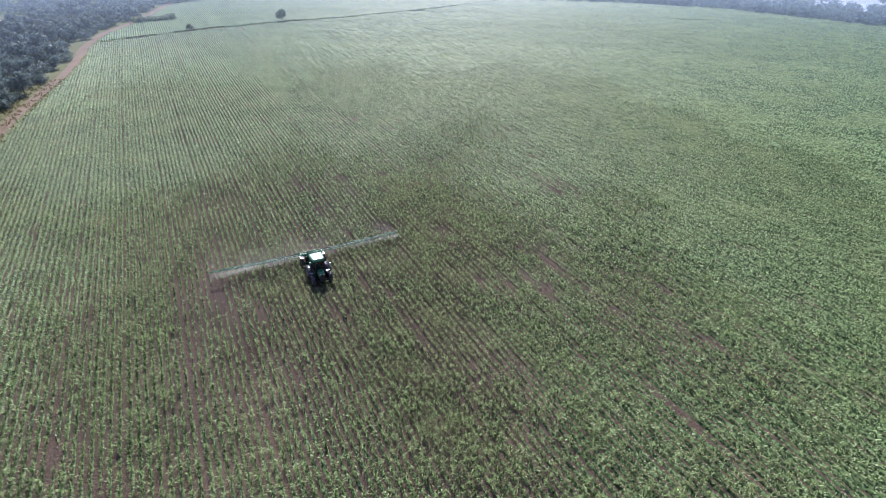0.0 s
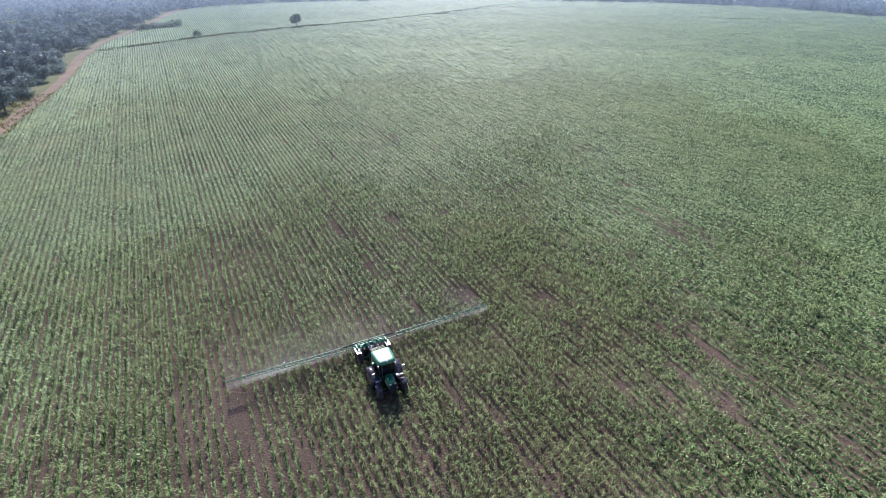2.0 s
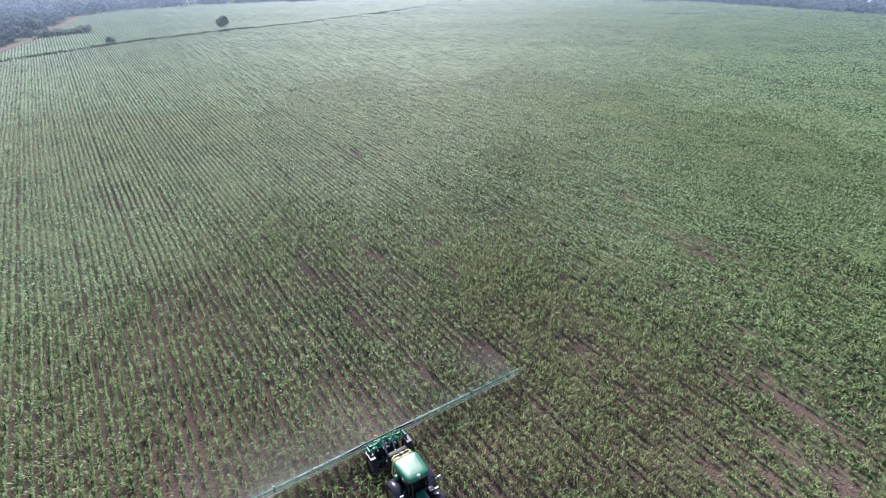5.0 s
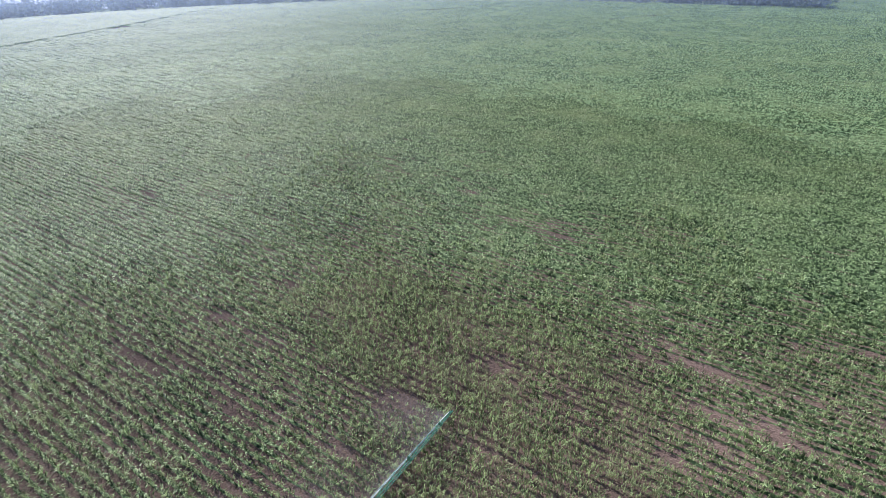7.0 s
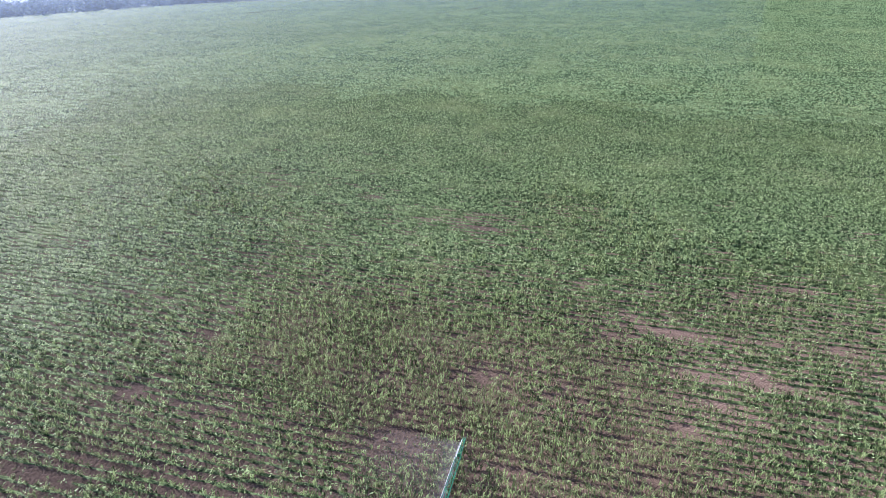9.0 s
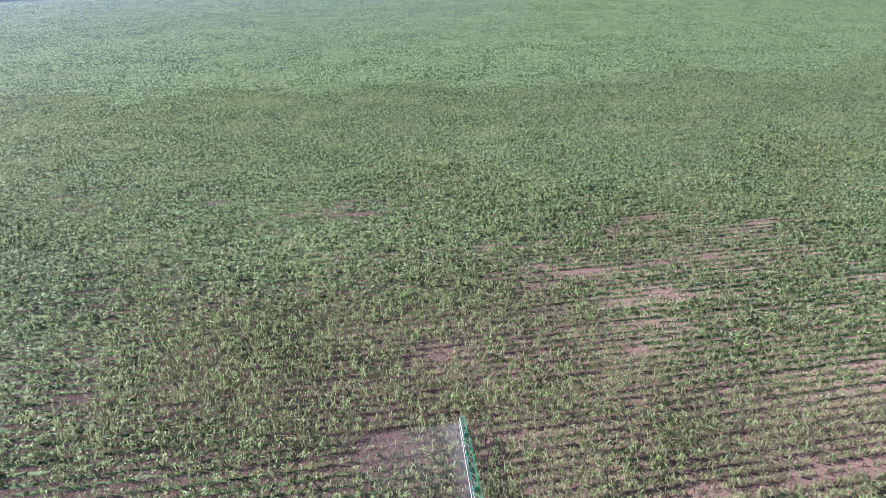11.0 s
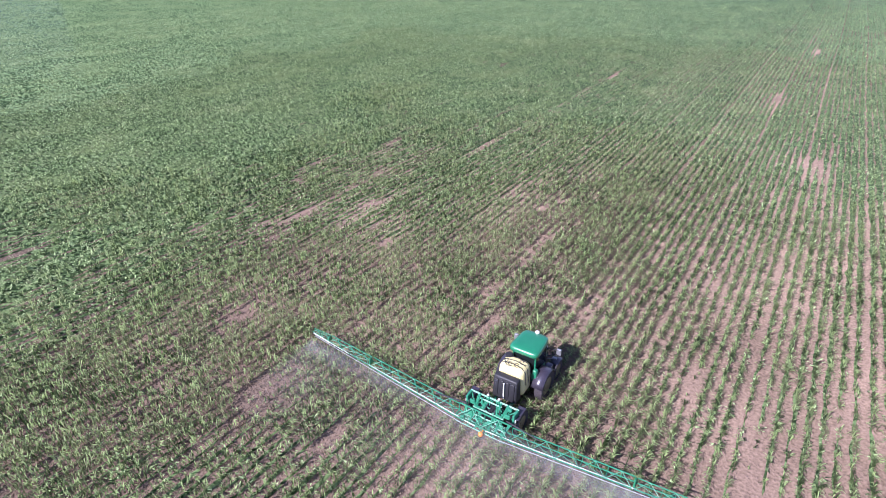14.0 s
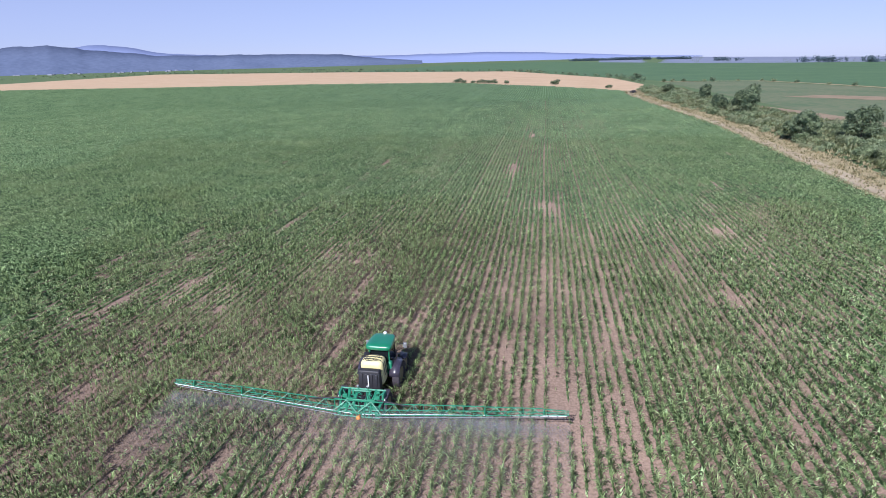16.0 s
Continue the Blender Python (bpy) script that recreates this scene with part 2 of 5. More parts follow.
def lathe(bm, profile, n=24, axis='X', centre=(0, 0, 0)):
    """Turns a profile of (radius, offset along the axis) round the axis."""
    rings = []
    for k in range(n):
        a = 2 * math.pi * k / n
        ring = []
        for r, o in profile:
            p = (o, r * math.cos(a), r * math.sin(a)) if axis == 'X' else (r * math.cos(a), r * math.sin(a), o)
            ring.append(bm.verts.new(Vector(p) + Vector(centre)))
        rings.append(ring)
    for k in range(n):
        p, q = rings[k], rings[(k + 1) % n]
        for j in range(len(profile) - 1):
            bm.faces.new((p[j], p[j + 1], q[j + 1], q[j]))


def raw(name, verts, quads, tris, material, kind="", label="", category="", smooth=False):
    """A mesh straight from number arrays."""
    me = bpy.data.meshes.new(name)
    me.vertices.add(len(verts))
    me.vertices.foreach_set("co", np.asarray(verts, np.float32).ravel())
    nq, nt = len(quads), len(tris)
    idx = np.concatenate([np.asarray(quads, np.int32).ravel(), np.asarray(tris, np.int32).ravel()])
    me.loops.add(len(idx))
    me.loops.foreach_set("vertex_index", idx)
    me.polygons.add(nq + nt)
    me.polygons.foreach_set("loop_start", np.concatenate([np.arange(nq) * 4, nq * 4 + np.arange(nt) * 3]).astype(np.int32))
    if smooth:
        me.polygons.foreach_set("use_smooth", np.ones(nq + nt, bool))
    me.update(calc_edges=True)
    me.materials.append(material)
    return tagged(new(name, me), label, category, kind=kind)


def sheet(name, outline, z, material, label, category="ground", kind="structure", depth=0.0):
    """A flat piece of land with the given outline."""
    bm = bmesh.new()
    f = bm.faces.new([bm.verts.new((x, y, z)) for x, y in outline])
    if f.normal.z < 0:
        f.normal_flip()
    bmesh.ops.triangulate(bm, faces=[f])
    ob = link(name, bm, material)
    return tagged(ob, label, category, kind=kind)


RNG = np.random.default_rng(7)
GRID = RNG.random((256, 256))


def value_noise(x, y, size):
    """Smooth noise in 0..1 over the land, by arrays."""
    u, v = np.asarray(x) / size + 57.3, np.asarray(y) / size + 31.7
    i, j = np.floor(u).astype(int), np.floor(v).astype(int)
    fu, fv = u - i, v - j
    fu, fv = fu * fu * (3 - 2 * fu), fv * fv * (3 - 2 * fv)
    g = lambda a, b: GRID[a % 256, b % 256]
    return (g(i, j) * (1 - fu) + g(i + 1, j) * fu) * (1 - fv) + (g(i, j + 1) * (1 - fu) + g(i + 1, j + 1) * fu) * fv


# ---- the lie of the land: the track bounds the maize field on its east side ----
TRACK_LINE = [(-6, -300), (1, -278), (16, -224), (27.5, -196), (32.5, -168), (33.5, -146), (36, -124), (39, -106), (42, -86), (47, -48), (52.5, 0), (57.5, 45), (59.5, 92), (60.5, 150), (57.5, 200), (55.5, 250), (54.5, 290), (57, 315)]


def edge_x(y):
    """How far east the maize reaches at y."""
    return np.interp(y, [p[1] for p in TRACK_LINE], [p[0] for p in TRACK_LINE]) - 2.2


def edge_y(x):
    """How far north the maize reaches at x."""
    return np.interp(x, [-660, -620, -343, -219, -71, 25, 57], [428, 500, 490, 500, 480, 372, 315])


def far_y(x):
    """How far south the maize reaches at x."""
    return np.interp(x, [-345, -310, -285, -250, -190, -120, -68, -46, -10, 12, 27], [-40, -90, -140, -195, -250, -218, -203, -201, -193, -184, -177])


BARE_A = [(-18.0, -0.6, 1.6, 2.1), (-11.6, -4.4, 1.9, 3.4), (-28.1, -24.9, 1.5, 2.4), (-3.9, -25.1, 2.0, 4.2), (26.6, -31.6, 1.4, 1.8), (11.9, -23.6, 0.9, 5.2), (-33.1, 18.6, 1.7, 1.4), (-4.0, 7.9, 0.8, 3.6), (-6.1, 10.9, 0.8, 3.6), (-6.2, 16.7, 0.8, 4.0), (12.6, -6.5, 0.7, 4.2), (-27.6, -34.9, 1.2, 1.8), (-46.5, -19.2, 1.8, 2.2), (6.2, -22.9, 1.8, 1.6), (-32.1, 11.6, 1.6, 1.6), (16.0, 6.2, 0.9, 2.0), (-24.0, 26.1, 1.2, 1.6), (20.9, -34.1, 1.8, 2.6)]
BARE_B = [(-11.0, -23.9, 1.6, 2.2), (-18.3, -22.2, 1.7, 2.0), (-4.9, -45.9, 1.6, 3.6), (-28.5, -45.5, 2.6, 3.6), (-45.8, -39, 2.2, 2.2), (-29.2, -56.4, 1.2, 1.8), (-33.1, -8.2, 1.4, 2.2), (-31.9, -2.1, 1.3, 2.2), (-31.8, 5.4, 1.4, 2.4), (-18.4, 6.4, 0.6, 1.6), (-10.9, 2.6, 0.8, 2.4), (-5.0, -11.6, 0.7, 1.4), (-22.8, 19.0, 0.8, 2.0), (-26.4, 13.4, 1.2, 2.2), (-51, 18.4, 2.2, 2.6), (-28.4, 9.6, 1.0, 2.0), (-40.8, 16.9, 1.1, 2.4), (-18.1, 16.6, 1.3, 2.2), (-16.5, 12.8, 0.6, 1.2), (-6.0, -4.8, 0.7, 2.2), (-4.6, -13.8, 0.8, 2.2), (-46.6, 32.8, 1.2, 3.0)]
BARE_C = [(-52.9, 21.6, 1.9, 2.0), (-58.3, 51.3, 1.8, 3.2), (-58.2, 33.1, 1.6, 1.6), (-35.5, 24.2, 1.2, 1.6), (-27.0, 24.8, 1.2, 2.2), (-40.5, 47.7, 1.2, 2.2), (-42.0, -4.5, 1.5, 2.4), (-30.2, -24.7, 1.1, 2.6), (-18.1, -16.8, 0.6, 1.6), (-16.4, -9.7, 0.8, 1.5), (-21.4, -4.0, 0.9, 1.6), (-11.8, 16.6, 1.1, 2.4), (-10.2, 24.3, 0.7, 2.0), (-9.8, 7.8, 0.5, 1.6), (-26.8, 12.6, 0.7, 2.0), (-3.3, 16.8, 0.6, 2.0), (-13.3, 66, 1.6, 3.4), (-8.3, 25.3, 0.7, 1.1), (-4.6, 23.8, 0.6, 0.9), (7.0, 20.1, 1.4, 3.6), (-17.0, -6.9, 0.9, 1.2)]
BARE_D = [(-12.7, 28.4, 2.1, 4.2), (26.6, 19.5, 2.1, 2.6), (30.3, 39.9, 2.4, 3.0), (7.9, 9.6, 1.6, 1.9), (11.8, 47.9, 2.6, 7.4), (4.4, 79.1, 2.1, 11.2), (15.0, 9.1, 1.2, 3.6), (15.8, 2.8, 1.1, 2.6), (22.8, 25.6, 0.8, 5.6), (22.4, 43.6, 0.8, 4.9), (-12.4, 10.3, 1.3, 1.5), (-23.1, 17.6, 1.0, 1.4), (-25.4, 8.6, 1.6, 1.6), (6.8, 126.8, 1.5, 18.4), (22.6, 2.9, 1.1, 1.4), (24.7, 2.7, 1.1, 1.6), (10.5, 24.2, 1.3, 3.0), (7.9, 16.7, 0.7, 4.2), (-2.3, -0.7, 0.9, 1.3), (4.9, -1.0, 1.3, 1.4), (-12.6, 2.7, 1.1, 1.3)]


def vigour(x, y):
    """How well the maize stands: 0 bare soil, 1 a full stand."""
    n1, n2, n3 = value_noise(x, y, 19.0), value_noise(x, y * 0.45, 4.2), value_noise(x, y * 0.5, 1.3)
    n4 = value_noise(x + 31, y * 0.7 + 17, 7.5)
    v = 0.97 + 0.30 * (n1 - 0.5) + 0.40 * (n4 - 0.5) + 0.42 * (n2 - 0.5) + 0.40 * (n3 - 0.5)
    # a thin, pale strip of poor soil runs north along the rows
    v = v - 0.085 * np.exp(-((x - 11.5 - 0.02 * y) / 6.5) ** 2) * np.interp(y, [-40, -6, 10, 30, 60, 130], [0.4, 0.75, 1.0, 1.0, 0.8, 0.25])
    v = v - 0.11 * np.exp(-((x + 14) / 24.0) ** 2 - ((y - 12) / 20.0) ** 2)
    wob = 0.25 + 2.1 * value_noise(x + 90, y * 0.6, 0.9)
    bare = [(p, 0.85) for p in BARE_A[:2] + BARE_B[:2]] + [(p, 0.66) for p in BARE_D] + [(p, 0.58) for p in BARE_A[2:] + BARE_B[2:] + BARE_C]
    for (cx, cy, rx, ry), loss in bare:
        d = ((x - cx) / (0.75 * rx)) ** 2 + ((y - cy) / (0.95 * ry)) ** 2
        v = v * (1 - loss * np.exp(-d * wob))
    v = v + 0.34 * np.clip((x - 15.0) / 1.6, 0, 1) * np.clip((26 - x) / 4, 0, 1) * np.clip((18 - y) / 10, 0, 1)
    v = v - 0.4 * np.exp(-((x + 22) / 0.35) ** 2) - 0.4 * np.exp(-((x - 24.1) / 0.4) ** 2)
    lane = np.round(x / ROW)
    gap = value_noise(lane * 3.7, y * 0.16, 1.0)
    v = v + 0.24 * (gap - 0.5) - 1.6 * np.clip(0.2 - gap, 0, 0.3)
    return np.clip(v, 0.05, 1.1)


CREST_TURN = [0, 93, 99, 106, 112, 118, 125, 133, 143, 165, 173, 178, 181, 186, 360]
CREST_R = [330, 312, 307, 312, 320, 330, 346, 350, 350, 350, 345, 328, 300, 290, 290]


def crest(x, y):
    """How far from the middle of the field its brow lies, in the direction of x, y."""
    a = np.degrees(np.arctan2(12 - np.asarray(x, float), np.asarray(y, float) - 45)) % 360
    return np.interp(a, CREST_TURN, CREST_R)


def land_z(x, y):
    """Beyond the brow the land falls into a shallow valley."""
    x, y = np.asarray(x, float), np.asarray(y, float)
    a = np.degrees(np.arctan2(12 - x, y - 45)) % 360
    fall = np.interp(a, [0, 93, 101, 174, 181, 360], [0, 0, 1, 1, 0, 0])
    r = np.hypot(x - 12, y - 45)
    east = np.interp(a, [0, 240, 262, 325, 351, 360], [0, 0, 1, 1, 0, 0])
    return -0.35 - fall * np.minimum(0.075 * np.maximum(r - crest(x, y) - 2, 0), 34.0) - east * 0.0125 * np.maximum(r - 1000, 0)


def within_crest(x, y):
    """The south side of the field ends on the brow of the rise."""
    return (np.hypot(x - 12, y - 45) < crest(x, y)) | (y > -20)


def brow(x, y):
    """Moves a corner that lies past the brow back onto it."""
    r = math.hypot(x - 12, y - 45)
    k = min(1.0, float(crest(x, y)) / r) if y < -20 else 1.0
    return 12 + (x - 12) * k, 45 + (y - 45) * k


def inside(x, y):
    return (x < edge_x(y)) & (y < edge_y(x)) & (y > far_y(x)) & within_crest(x, y)


ROW = 0.67


def lane_x(i):
    """Where row i runs: eight rows to each pass of the drill, slightly closer together than the passes."""
    i = np.asarray(i)
    return ROW * i - 0.015 * (i % 8 - 3.5) + 0.045 * np.sin(i * 12.9898)


def share(x, y, zone):
    """1 well inside the zone, falling off unevenly to 0 across its rim."""
    x0, x1, y0, y1 = zone
    d = np.minimum(np.minimum(x - x0, x1 - x), np.minimum(y - y0, y1 - y))
    d = d + 26 * (value_noise(x, y, 15.0) - 0.5)
    return np.clip(0.5 + d / 38.0, 0, 1)


def stand(zone, hole, step, side=0.03):
    """Places along the rows within a zone where maize stands, and how well."""
    x0, x1, y0, y1 = zone
    pad = 32
    lanes = np.arange(math.ceil((x0 - pad) / ROW), math.floor((x1 + pad) / ROW) + 1)
    along = np.arange(y0 - pad, y1 + pad, step)
    gi, gy = (a.ravel() for a in np.meshgrid(lanes, along, indexing='ij'))
    gx = lane_x(gi) + RNG.normal(0, side, gi.size) + 0.12 * np.sin(gy / 21.0)
    gy = gy + RNG.uniform(-0.3, 0.3, gy.size) * step
    chance = share(gx, gy, zone) * (1 - share(gx, gy, hole) if hole else 1)
    keep = inside(gx, gy) & (RNG.random(gx.size) < chance)
    gx, gy = gx[keep], gy[keep]
    return gx, gy, vigour(gx, gy)


def maize(name, zone, hole, step, leaves, label, wide=1.0, tall=1.0, bent=True, material=CORN):
    """Rows of young maize plants, each a few arching pointed blades."""
    gx, gy, v = stand(zone, hole, step, 0.045 if bent else 0.06)
    keep = RNG.random(gx.size) < np.clip(v * 2.2 - 0.05, 0.06, 0.99)
    gx, gy, v = gx[keep], gy[keep], v[keep]
    clump = value_noise(gx * 1.13 + 40, gy, 0.3)
    keep = clump > 0.14
    gx, gy, v, clump = gx[keep], gy[keep], v[keep], clump[keep]
    n = gx.size
    size = (0.6 + 0.76 * clump) * tall * (0.25 + 0.54 * v) * RNG.uniform(0.75, 1.2, n)
    turn = RNG.normal(0, 0.6, n)
    k = np.tile(np.arange(leaves), n)
    p = np.repeat(np.arange(n), leaves)
    az = turn[p] + math.pi * (k % 2) + RNG.normal(0, 0.45, p.size)
    s = size[p]
    h0 = s * (0.08 + 0.6 * k / leaves)
    length = s * RNG.uniform(0.62, 1.0, p.size) * (1.0 - 0.2 * k / leaves)
    el = np.radians(RNG.uniform(50 if bent else 45, 82 if bent else 80, p.size))
    droop = np.radians(RNG.uniform(-55, 12, p.size))
    w = 0.047 * wide * RNG.uniform(0.7, 1.25, p.size) * (0.6 + 0.5 * s)
    dx, dy = (0.94 if bent else 0.82) * np.cos(az), 0.95 * np.sin(az)
    ax, ay, azz = gx[p], gy[p], h0 + 0.03
    mx = ax + dx * np.cos(el) * length * 0.55
    my = ay + dy * np.cos(el) * length * 0.55
    mz = azz + np.sin(el) * length * 0.55
    tx = mx + dx * np.cos(droop) * length * 0.5
    ty = my + dy * np.cos(droop) * length * 0.5
    tz = np.maximum(mz + np.sin(droop) * length * 0.5, 0.05)
    px, py = -np.sin(az) * w, np.cos(az) * w
    mid = ((mx + px, my + py, mz), (mx - px, my - py, mz))
    tip = ((tx, ty, tz),)
    foot = ((ax + px * 0.6, ay + py * 0.6, azz), (ax - px * 0.6, ay - py * 0.6, azz))
    if bent:
        verts = np.stack([np.stack(a, -1) for a in foot + mid + tip], 1).reshape(-1, 3)
        base = np.arange(p.size) * 5
        quads = np.stack([base, base + 1, base + 3, base + 2], -1)
        tris = np.stack([base + 2, base + 3, base + 4], -1)
    else:
        verts = np.stack([np.stack(a, -1) for a in mid + tip], 1).reshape(-1, 3)
        verts[0::3, 2] -= 0.3 * length * s
        verts[1::3, 2] -= 0.3 * length * s
        quads = np.zeros((0, 4), int)
        tris = np.arange(p.size * 3).reshape(-1, 3)
    return raw(name, verts, quads, tris, material, "stuff", label, "maize")


def maize_rows(name, zone, hole, step, label, wide=0.21, keep_hole=False, every=1, rough=0.3, material=CORN_FAR, tall=1.0):
    """The closed leaf mass of maize rows seen from far: one lumpy, peaked strip for each row."""
    x0, x1, y0, y1 = zone
    lanes = np.arange(math.ceil((x0 - 12) / ROW), math.floor((x1 + 12) / ROW) + 1, every)
    along = np.arange(y0 - 12, y1 + 12, step)
    gi, gy = np.meshgrid(lanes, along, indexing='ij')
    gx = lane_x(gi) + RNG.normal(0, 0.04, gi.shape) + 0.12 * np.sin(gy / 21.0)
    v = vigour(gx, gy)
    here = inside(gx, gy) & (share(gx, gy, zone) > 0.5)
    thin = np.ones(gx.shape)
    if hole and keep_hole:
        thin = 1 - share(gx, gy, hole)
    elif hole:
        here &= share(gx, gy, hole) < 0.8
    full = np.clip(v * 2.2 - 0.45, 0, 1) * here * thin
    w = wide * (0.3 + 0.7 * full) * RNG.uniform(0.75, 1.25, gx.shape) * (full > 0.02)
    h = tall * (0.1 + 0.45 * full) * RNG.uniform(1 - rough, 1 + rough, gx.shape) * (full > 0.02)
    cols = [(gx - w, gy, 0.0 * h), (gx + RNG.normal(0, 0.22, gx.shape) * w, gy + RNG.normal(0, 0.15, gx.shape) * step, h), (gx + w, gy, 0.0 * h)]
    verts = np.stack([np.stack(c, -1) for c in cols], 2).reshape(-1, 3)
    node = np.arange(gx.size).reshape(gx.shape)
    a = node[:, :-1][here[:, :-1] & here[:, 1:] & (full[:, :-1] + full[:, 1:] > 0.05)] * 3
    quads = np.concatenate([np.stack([a + k, a + k + 1, a + k + 4, a + k + 3], -1) for k in range(2)])
    used = np.unique(quads)
    place = np.zeros(len(verts), int)
    place[used] = np.arange(len(used))
    return raw(name, verts[used], place[quads], np.zeros((0, 3), int), material, "stuff", label, "maize")


# ---- ground ----
S = 4600
rings = np.concatenate([[0.0, 150.0], np.linspace(280, 480, 26), np.geomspace(560, S, 16)])
turns = np.radians(np.arange(0, 360, 2.5))
rr, aa = np.meshgrid(rings, turns, indexing='ij')
gx, gy = 12 - rr * np.sin(aa), 45 + rr * np.cos(aa)
gz = land_z(gx, gy)
m = len(turns)
ii, jj = np.meshgrid(np.arange(len(rings) - 1), np.arange(m), indexing='ij')
b0, b1 = (ii * m + jj).ravel(), (ii * m + (jj + 1) % m).ravel()
raw("ground", np.stack([gx, gy, gz], -1).reshape(-1, 3), np.stack([b0, b0 + m, b1 + m, b1], -1), np.zeros((0, 3), int), GRASSLAND, "structure", "dry green grassland reaching to the horizon", "ground")

# floor of the valley beyond the brow, its haze put into the pale colour
rings = np.geomspace(520, S, 14)
turns = np.radians(np.arange(94, 216, 3.0))
rr, aa = np.meshgrid(rings, turns, indexing='ij')
gx, gy = 12 - rr * np.sin(aa), 45 + rr * np.cos(aa)
m = len(turns)
ii, jj = np.meshgrid(np.arange(len(rings) - 1), np.arange(m - 1), indexing='ij')
b0 = (ii * m + jj).ravel()
raw("valley_floor", np.stack([gx, gy, land_z(gx, gy) + 0.1], -1).reshape(-1, 3), np.stack([b0, b0 + m, b0 + m + 1, b0 + 1], -1), np.zeros((0, 3), int), VALLEY, "structure", "fields of the valley, coloured pale for haze", "field")

# far plain, its haze held in the pale blue colour
rings = np.geomspace(1180, S, 10)
turns = np.radians(np.arange(262, 357, 3.0))
rr, aa = np.meshgrid(rings, turns, indexing='ij')
gx, gy = 12 - rr * np.sin(aa), 45 + rr * np.cos(aa)
m = len(turns)
ii, jj = np.meshgrid(np.arange(len(rings) - 1), np.arange(m - 1), indexing='ij')
b0 = (ii * m + jj).ravel()
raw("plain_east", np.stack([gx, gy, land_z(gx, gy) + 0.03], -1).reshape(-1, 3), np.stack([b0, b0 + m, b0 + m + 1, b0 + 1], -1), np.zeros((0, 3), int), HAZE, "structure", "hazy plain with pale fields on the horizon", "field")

# soil of the maize field, with low ridges along the rows
rows = lane_x(np.arange(-192, 96))
prof = np.concatenate([[r - ROW / 2, r - 0.12, r + 0.12] for r in rows])
rise = np.tile([0.0, 0.05, 0.05], len(rows))
ys = np.arange(-232, 176, 12.0)
gx, gy = np.meshgrid(prof, ys, indexing='ij')
gz = np.tile(rise[:, None], (1, len(ys))) + 0.05 * (value_noise(gx, gy, 2.3) - 0.5)
gx = np.minimum(gx, edge_x(gy) + 1.5)
nv = len(ys)
ii, jj = np.meshgrid(np.arange(len(prof) - 1), np.arange(nv - 1), indexing='ij')
b0 = (ii * nv + jj).ravel()
raw("field_soil", np.stack([gx, gy, gz], -1).reshape(-1, 3), np.stack([b0, b0 + nv, b0 + nv + 1, b0 + 1], -1), np.zeros((0, 3), int), SOIL, "structure", "reddish brown tilled soil of the maize field", "ground")

sheet("field_soil_far", [brow(*p) for p in [(float(edge_x(y)) + 1.5, y) for y in range(-180, 316, 15)] + [(57, 315), (25, 372), (-71, 480), (-219, 500), (-343, 490), (-345, -40), (-310, -90), (-285, -140), (-250, -195), (-190, -250), (-120, -218), (-68, -203), (-46, -201), (-10, -193)]], -0.12, SOIL, "reddish brown soil under the distant maize")

# distant crop seen as a closed canopy
NEAR = (-32, 30, -24, 38)
MID = (-104, 110, -106, 128)
OUTER = (-235, 110, -215, 265)
cells = []
for cx in np.arange(-700, 80, 6.0):
    for cy in np.arange(-330, 540, 6.0):
        if OUTER[0] + 12 < cx < 90 and OUTER[2] < cy < OUTER[3] - 12:
            continue
        if cx - 3 < edge_x(cy) and cy < edge_y(cx) and cy > far_y(cx) and within_crest(cx, cy):
            cells.append((cx, cy))
cells = np.array(cells)
corner = np.array([(-3, -3), (3, -3), (3, 3), (-3, 3)])
cv = (cells[:, None, :] + corner[None]).reshape(-1, 2)
cv[:, 0] = np.minimum(cv[:, 0], edge_x(cv[:, 1]))
cz = 0.1 + 0.14 * value_noise(cv[:, 0], cv[:, 1], 9.0)
raw("far_maize", np.c_[cv, cz], np.arange(len(cv)).reshape(-1, 4), np.zeros((0, 3), int), CANOPY, "stuff", "dense green maize canopy in the distance", "maize")

SOUTH = [brow(*p) for p in [(29, -176.5), (12, -184), (-10, -193), (-46, -201), (-68, -203), (-120, -218), (-190, -250), (-200, -270), (-195, -330), (-160, -380), (-120, -400), (-80, -420), (-40, -420), (-20, -400), (-10, -380), (-8, -300), (-1, -278), (14, -224), (25.5, -196)]]
sheet("south_field", SOUTH, 0.15, LIGHT_CROP, "pale green neighbouring crop field")
# the low drilled crop that stands on it
gx, gy = np.meshgrid(np.arange(-200, 30, 0.8), np.arange(-420, -176, 2.0), indexing='ij')
gx = gx + RNG.normal(0, 0.08, gx.shape)
grown = np.zeros(gx.shape, bool)
for (px, py), (qx, qy) in zip(SOUTH, SOUTH[1:] + SOUTH[:1]):
    if py != qy:
        grown ^= ((py > gy) != (qy > gy)) & (gx < (qx - px) * (gy - py) / (qy - py) + px)
top = 0.42 + 0.16 * RNG.random(gx.shape) + 0.14 * value_noise(gx, gy * 0.3, 7.0)
cols = [(gx - 0.36, gy, 0 * gx + 0.16), (gx + RNG.normal(0, 0.06, gx.shape), gy, top), (gx + 0.36, gy, 0 * gx + 0.16)]
node = np.arange(gx.size).reshape(gx.shape)
b0 = node[:, :-1][grown[:, :-1] & grown[:, 1:]] * 3
